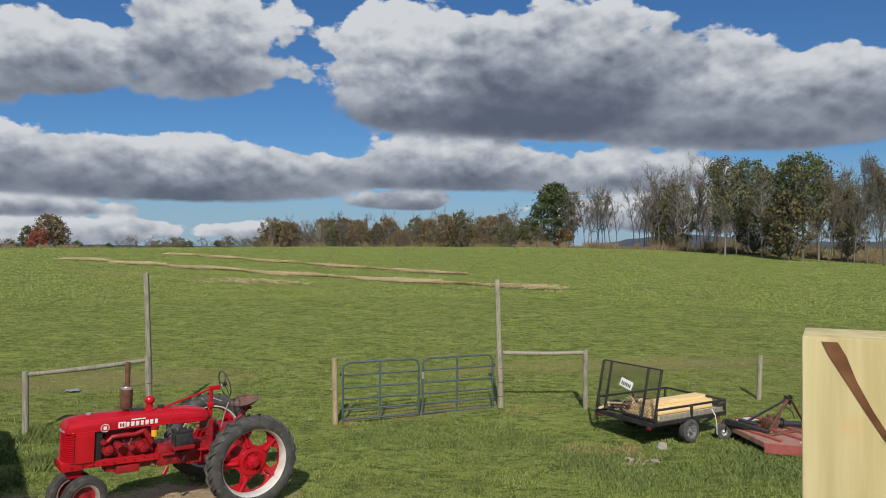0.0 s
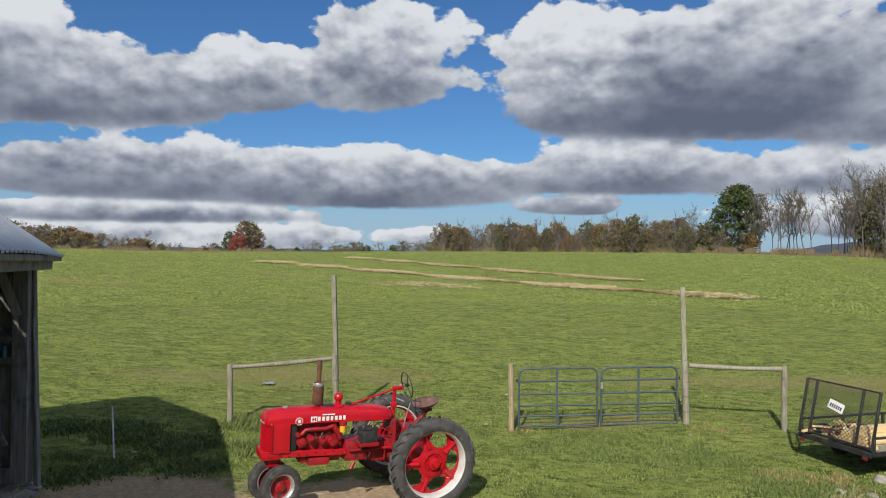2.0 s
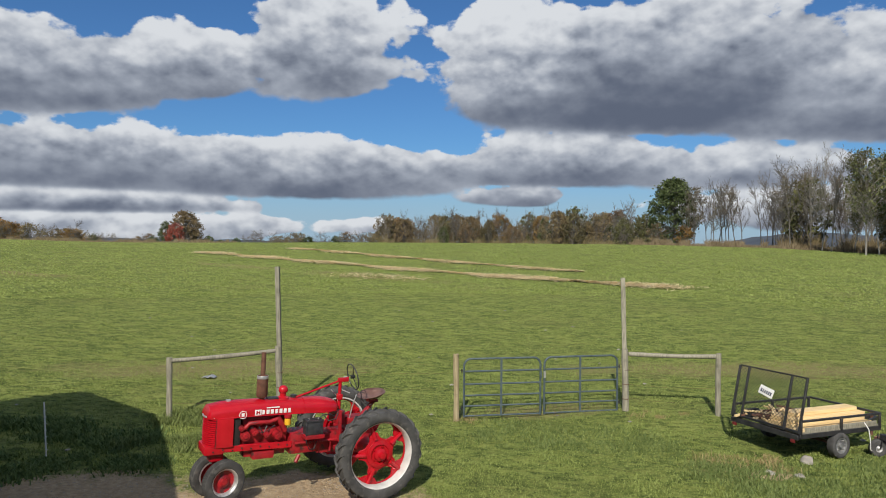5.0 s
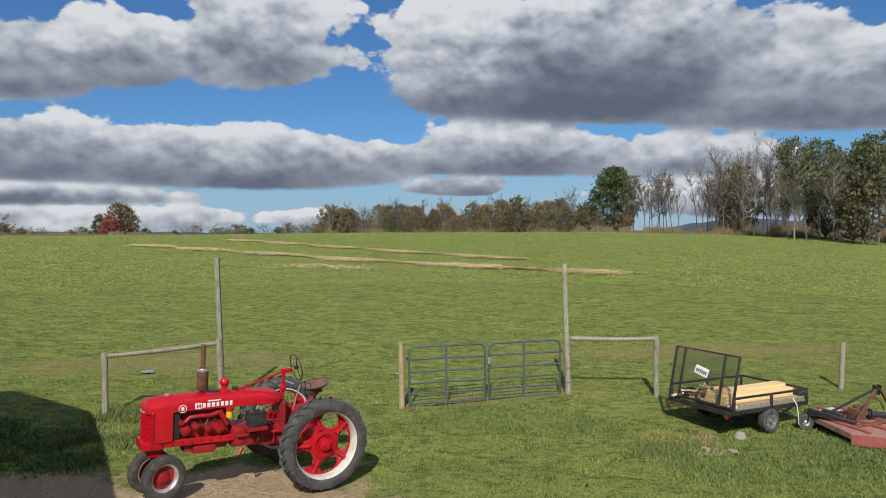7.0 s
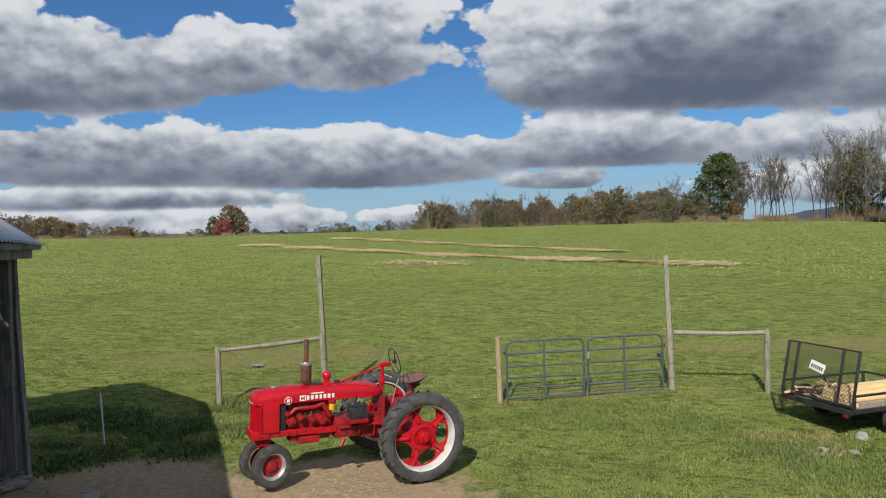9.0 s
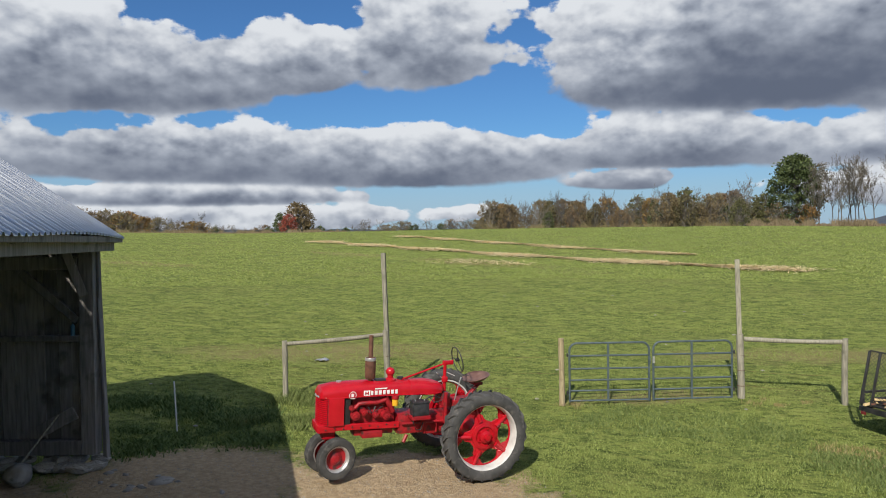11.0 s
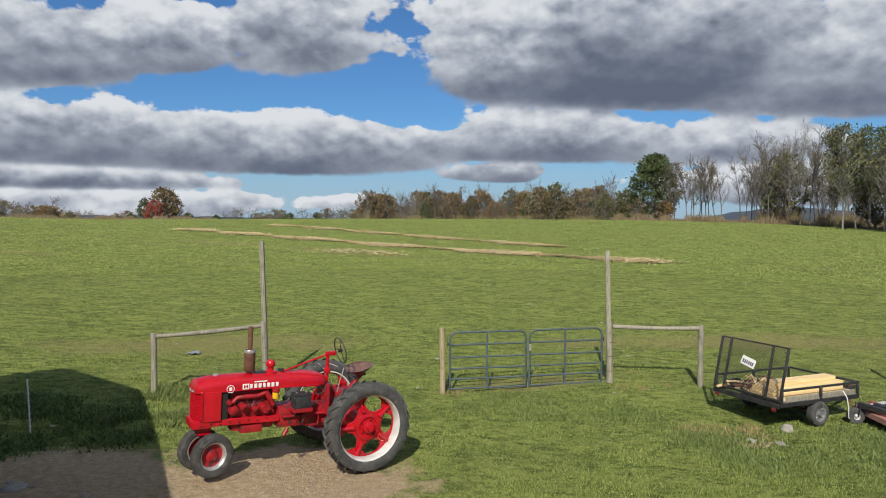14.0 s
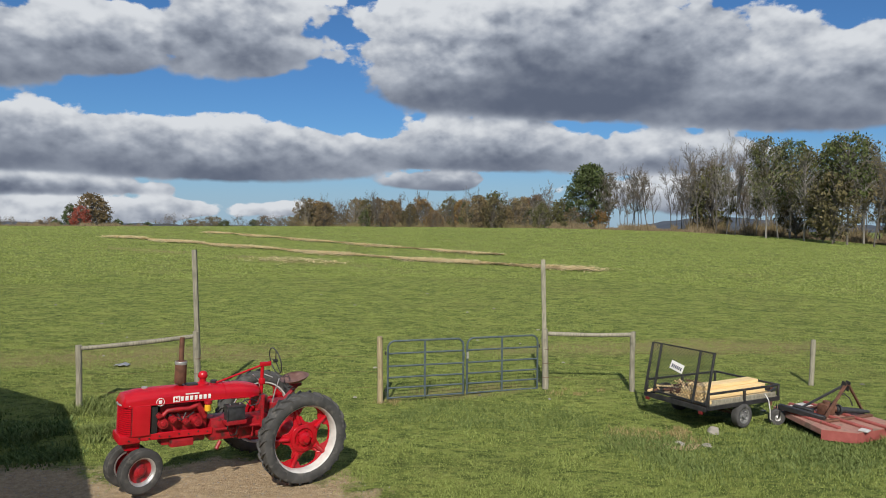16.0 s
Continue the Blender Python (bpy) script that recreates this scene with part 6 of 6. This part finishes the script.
# dry brush along the crest and under the wood
def brush(name, n, az_range, r_range, h_range, mat, label, seed):
    rng = np.random.default_rng(seed)
    az = np.radians(rng.uniform(*az_range, n))
    r = rng.uniform(*r_range, n)
    x, y = -r * np.sin(az), r * np.cos(az)
    z = land(x, y)
    h = rng.uniform(*h_range, n) * rng.uniform(0.4, 1, n)
    clump = 0.6 + 0.8 * (np.sin(az * 140) * np.sin(az * 61 + 1) > 0.0)
    h = h * clump
    dx, dy = rng.normal(0, 0.35, n) * h, rng.normal(0, 0.35, n) * h
    w = 0.05 + 0.05 * rng.random(n)
    a = np.stack([x - w, y, z - 0.1], -1)
    b = np.stack([x + w, y, z - 0.1], -1)
    c = np.stack([x + dx, y + dy, z + h], -1)
    v = np.stack([a, b, c], 1).reshape(-1, 3)
    tagged(new(name, raw(name, v, np.arange(n * 3).reshape(-1, 3), mat)), label, "brush", kind="stuff")


brush("dry_brush", 26000, (-35, -6), (132, 150), (0.3, 1.3), BRUSH_FAR, "dry brown brush under the wood at the pasture edge", 3)
brush("undergrowth", 34000, (-36, -16.5), (142, 185), (0.8, 3.0), LEAF_BROWN, "tangled brown undergrowth inside the wood", 6)
brush("dry_brush", 22000, (-8, 14), (196, 225), (1.0, 3.6), LEAF_BROWN, "dry brown brush along the tree row", 4)
brush("dry_brush", 7000, (25, 42), (134, 150), (0.3, 0.8), BRUSH_FAR, "pale dry weeds along the far fence line", 5)


def hills(name, az0, az1, dist, heights, label):
    """A long wooded ridge far away."""
    bm = bmesh.new()
    n = 80
    rows = []
    for i in range(n + 1):
        t = i / n
        a = math.radians(az0 + (az1 - az0) * t)
        k = t * (len(heights) - 1)
        h = heights[int(k)] + (heights[min(int(k) + 1, len(heights) - 1)] - heights[int(k)]) * (k - int(k))
        h += 5 * noise.noise(Vector((t * 30, 0, 0))) + 2 * noise.noise(Vector((t * 130, 2, 0)))
        rows.append([bm.verts.new((-d * math.sin(a), d * math.cos(a), z)) for d, z in ((dist - 700, -30), (dist - 250, h * 0.6), (dist, h), (dist + 500, -30))])
    for a, b in zip(rows, rows[1:]):
        for k in range(3):
            bm.faces.new((a[k], a[k + 1], b[k + 1], b[k]))
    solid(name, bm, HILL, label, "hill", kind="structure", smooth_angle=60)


# both ridges carry distance haze as blue-grey base colour
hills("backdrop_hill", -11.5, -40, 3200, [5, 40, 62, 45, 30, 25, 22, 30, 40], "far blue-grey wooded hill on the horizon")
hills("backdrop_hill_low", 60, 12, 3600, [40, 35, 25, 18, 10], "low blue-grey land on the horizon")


# ---- grass, weeds and straw ----
def bare_at(x, y):
    b = np.full(np.shape(x), -9.0)
    for cx, cy, rx, ry, turn in PATCHES_BARE:
        c, s = math.cos(turn), math.sin(turn)
        u, v = ((x - cx) * c + (y - cy) * s) / rx, ((y - cy) * c - (x - cx) * s) / ry
        b = np.maximum(b, 1 - np.hypot(u, v))
    return b


def blades(name, x, y, h, w, lean, mat, label, category, rng):
    """One bent blade a point: two stacked triangles' worth of quad and tip."""
    n = len(x)
    z = land(x, y)
    a = rng.uniform(0, 2 * math.pi, n)
    dx, dy = np.cos(a), np.sin(a)
    t = rng.uniform(0, 2 * math.pi, n)
    lx, ly = np.cos(t) * lean * h, np.sin(t) * lean * h
    p0 = np.stack([x - dx * w, y - dy * w, z - 0.01], -1)
    p1 = np.stack([x + dx * w, y + dy * w, z - 0.01], -1)
    m0 = np.stack([x - dx * w * 0.8 + lx * 0.35, y - dy * w * 0.8 + ly * 0.35, z + h * 0.6], -1)
    m1 = np.stack([x + dx * w * 0.8 + lx * 0.35, y + dy * w * 0.8 + ly * 0.35, z + h * 0.6], -1)
    tip = np.stack([x + lx, y + ly, z + h], -1)
    v = np.stack([p0, p1, m1, m0, tip], 1).reshape(-1, 3)
    k = np.arange(n)[:, None] * 5
    f = np.concatenate([k + [0, 1, 2], k + [0, 2, 3], k + [3, 2, 4]], 1).reshape(-1, 3)
    tagged(new(name, raw(name, v, f, mat)), label, category, kind="stuff")


def turf():
    rng = np.random.default_rng(7)
    n = 760000
    az = np.radians(rng.uniform(-36, 50, n))
    r = 8.6 * (42 / 8.6) ** (rng.random(n) ** 1.25)
    x, y = -r * np.sin(az), r * np.cos(az)
    tuft = np.sin(x * 2.3 + 1.7 * np.sin(y * 1.1)) * np.sin(y * 2.9 + 1.3 * np.sin(x * 1.7)) + 0.6 * np.sin(x * 7.1 + y * 3.3) * np.sin(y * 6.3 - x * 2.2)
    keep = (bare_at(x, y) < rng.uniform(-0.15, 0.35, n)) & (rng.random(n) < 0.68 + 0.3 * tuft)
    x, y, r, tuft = x[keep], y[keep], r[keep], tuft[keep]
    h = (0.021 + 0.018 * np.clip(tuft, 0, 1.6)) * rng.uniform(0.5, 1.4, len(x))
    w = (0.0018 + 0.00028 * r) * rng.uniform(0.7, 1.3, len(x))
    blades("grass", x, y, h, w, 0.7, BLADE, "short green pasture grass", "grass", rng)


def clump_field(name, spots, per, spread, h0, mat, label, seed, width=0.008):
    rng = np.random.default_rng(seed)
    s = np.repeat(np.array(spots, float), per, 0)
    n = len(s)
    x, y = s[:, 0] + rng.normal(0, 1, n) * spread * s[:, 2], s[:, 1] + rng.normal(0, 1, n) * spread * s[:, 2]
    h = h0 * s[:, 2] * rng.uniform(0.35, 1.2, n)
    blades(name, x, y, h, width * rng.uniform(0.6, 1.4, n), 0.8, mat, label, "weeds", rng)


def scatter(n, x0, x1, y0, y1, lo, hi, seed):
    rng = np.random.default_rng(seed)
    return [(rng.uniform(x0, x1), rng.uniform(y0, y1), rng.uniform(lo, hi)) for _ in range(n)]


def far_turf():
    """Tussocks farther up the pasture."""
    rng = np.random.default_rng(8)
    n = 230000
    az = np.radians(rng.uniform(-38, 52, n))
    r = 40 * (128 / 40) ** rng.random(n)
    x, y = -r * np.sin(az), r * np.cos(az)
    tuft = np.sin(x * 0.9 + 1.7 * np.sin(y * 0.5)) * np.sin(y * 1.1 + 1.3 * np.sin(x * 0.6))
    keep = rng.random(n) < 0.6 + 0.4 * tuft
    x, y, r = x[keep], y[keep], r[keep]
    n = len(x)
    z = land(x, y)
    h = rng.uniform(0.03, 0.085, n)
    w = (0.012 + 0.0006 * r) * rng.uniform(0.6, 1.4, n)
    t = rng.uniform(-0.9, 0.9, n)
    dx, dy = np.cos(t) * w, np.sin(t) * w
    v = np.stack([np.stack([x - dx, y - dy, z - 0.01], -1), np.stack([x + dx, y + dy, z - 0.01], -1), np.stack([x + rng.normal(0, 0.03, n), y + rng.normal(0, 0.05, n), z + h], -1)], 1).reshape(-1, 3)
    tagged(new("grass", raw("grass", v, np.arange(n * 3).reshape(-1, 3), BLADE)), "tussocky grass farther up the pasture", "grass", kind="stuff")


turf()
far_turf()
clump_field("weeds", scatter(30, 2.6, 6.4, 11.8, 14.0, 0.5, 1.3, 1) + scatter(22, 6.0, 9.0, 12.6, 14.2, 0.6, 1.5, 2) + scatter(16, -1.8, 2.2, 14.2, 15.6, 0.5, 1.2, 3), 360, 0.30, 0.065, WEED, "taller green tufts of grass by the gates and trailer", 31)
clump_field("weeds", [(-9.3, 10.75, 1.2), (-9.1, 11.05, 1.0), (-8.72, 11.4, 0.7), (-7.75, 11.75, 0.9), (-7.4, 11.8, 1.1), (-7.1, 11.95, 0.7)] + scatter(16, -12.2, -7.9, 12.9, 13.6, 0.6, 1.2, 4) + scatter(9, -11.0, -8.2, 11.6, 12.9, 0.4, 0.8, 5),
            480, 0.22, 0.095, WEED, "dark leafy weeds in the shade of the shed", 32, 0.016)
clump_field("weeds", scatter(9, -8.4, -6.6, 12.6, 14.4, 0.5, 1.0, 6) + [(-8.2, 14.6, 1.3), (-8.0, 14.9, 1.1)], 240, 0.17, 0.17, WEED, "tall weeds round the fence brace", 33)
clump_field("weeds", scatter(16, 7.2, 8.6, 12.7, 13.2, 0.7, 1.4, 41), 300, 0.18, 0.16, WEED, "tall green grass in front of the mower", 35)
clump_field("dry_grass", scatter(5, 1.5, 3.3, 16.3, 16.9, 0.3, 0.7, 8) + scatter(16, 2.9, 4.2, 13.7, 14.3, 0.25, 0.5, 11) + scatter(5, 2.7, 4.2, 13.2, 14.0, 0.4, 0.9, 9) + scatter(4, -2.2, -1.8, 15.5, 15.8, 0.4, 0.8, 10), 50, 0.16, 0.16, DRY_GRASS, "dry yellow grass stalks by the fence and trailer", 34, 0.005)


def straw_line(points, width, n, seed, label):
    """Loose straw strewn in a long windrow."""
    rng = np.random.default_rng(seed)
    p = np.array(points, float)
    seg = np.linalg.norm(np.diff(p, axis=0), axis=1)
    t = rng.uniform(0, seg.sum(), n)
    cut = np.concatenate([[0], np.cumsum(seg)])
    i = np.clip(np.searchsorted(cut, t) - 1, 0, len(seg) - 1)
    f = ((t - cut[i]) / seg[i])[:, None]
    q = p[i] * (1 - f) + p[i + 1] * f
    gap = 0.5 + 0.5 * np.sin(t * 0.9 + 2 * np.sin(t * 0.37))
    keep = rng.random(n) < 0.70 + 0.30 * gap
    q, t = q[keep], t[keep]
    m = len(q)
    q = q + rng.normal(0, 1, (m, 2)) * width * (0.7 + 0.5 * np.sin(t * 0.6))[:, None]
    a = rng.uniform(0, math.pi, m)
    l = rng.uniform(0.10, 0.28, m)
    w = 0.026
    d = np.stack([np.cos(a), np.sin(a)], -1)
    e = np.stack([-np.sin(a), np.cos(a)], -1) * w
    z = land(q[:, 0], q[:, 1]) + rng.uniform(0.05, 0.125, m)
    tilt = rng.normal(0, 0.02, m)
    A = np.concatenate([q - d * l[:, None] - e, (z - tilt)[:, None]], 1)
    B = np.concatenate([q - d * l[:, None] + e, (z - tilt + 0.004)[:, None]], 1)
    C = np.concatenate([q + d * l[:, None] + e, (z + tilt + 0.004)[:, None]], 1)
    D = np.concatenate([q + d * l[:, None] - e, (z + tilt)[:, None]], 1)
    v = np.stack([A, B, C, D], 1).reshape(-1, 3)
    tagged(new("straw", raw("straw", v, np.arange(m * 4).reshape(-1, 4), STRAW, 4)), label, "straw", kind="stuff")


straw_line([(-39.2, 75.4), (-24.0, 63.8), (-10.9, 54.9), (0.0, 48.6), (7.2, 44.9)], 0.62, 30000, 1, "long windrow of pale straw fed out across the pasture")
straw_line([(-33.7, 88.8), (-18.0, 73.0), (-6.0, 62.0), (2.2, 56.0)], 0.50, 20000, 2, "second long windrow of pale straw across the pasture")
straw_line([(-14.5, 49.5), (-9.0, 46.8)], 0.9, 420, 3, "thin patch of trampled straw on the pasture")


def pebbles():
    """Grit and small stones lying on the bare earth."""
    rng = np.random.default_rng(40)
    n = 9000
    x, y = rng.uniform(-9.5, 1.0, n), rng.uniform(8.4, 12.0, n)
    keep = bare_at(x, y) > rng.uniform(0.0, 0.35, n)
    x, y = x[keep], y[keep]
    m = len(x)
    s = 0.004 + 0.016 * rng.random(m) ** 4
    z = land(x, y)
    a = rng.uniform(0, 6.3, m)
    pts = []
    for k in range(4):
        pts.append(np.stack([x + np.cos(a + k * 1.57) * s, y + np.sin(a + k * 1.57) * s * 0.8, z - 0.002], -1))
    pts.append(np.stack([x, y, z + s * 0.8], -1))
    v = np.stack(pts, 1).reshape(-1, 3)
    k = np.arange(m)[:, None] * 5
    f = np.concatenate([k + [0, 1, 4], k + [1, 2, 4], k + [2, 3, 4], k + [3, 0, 4]], 1).reshape(-1, 3)
    tagged(new("gravel", raw("gravel", v, f, STONE)), "grit and small stones on bare earth", "gravel", kind="stuff")


pebbles()


def litter():
    """Pale stones and droppings dotted over the turf."""
    rng = random.Random(17)
    for i in range(40):
        az, r = math.radians(rng.uniform(-30, 46)), rng.uniform(12, 34)
        x, y = -r * math.sin(az), r * math.cos(az)
        bm = bmesh.new()
        bmesh.ops.create_icosphere(bm, subdivisions=1, radius=rng.uniform(0.03, 0.075))
        for v in bm.verts:
            v.co.z *= 0.5
        dark = rng.random() < 0.35
        solid("droppings" if dark else "pale_stone", bm, WOOD_DARK if dark else STONE, "dark dried droppings on the pasture" if dark else "small pale stone on the pasture", "droppings" if dark else "stone", "things in the pasture", m=at_ground(x, y))


litter()
# a scrap of grey plastic in the grass beyond the fence brace
bm = bmesh.new()
bmesh.ops.create_grid(bm, x_segments=6, y_segments=4, size=0.16)
for v in bm.verts:
    v.co.z = 0.05 + 0.05 * noise.noise(v.co * 9) + 0.03 * v.co.x
scrap = solid("plastic_scrap", bm, RIM_STEEL, "crumpled grey plastic scrap in the grass", "scrap", m=at_ground(-9.3, 18.3))
scrap.modifiers.new("thickness", "SOLIDIFY").thickness = 0.004
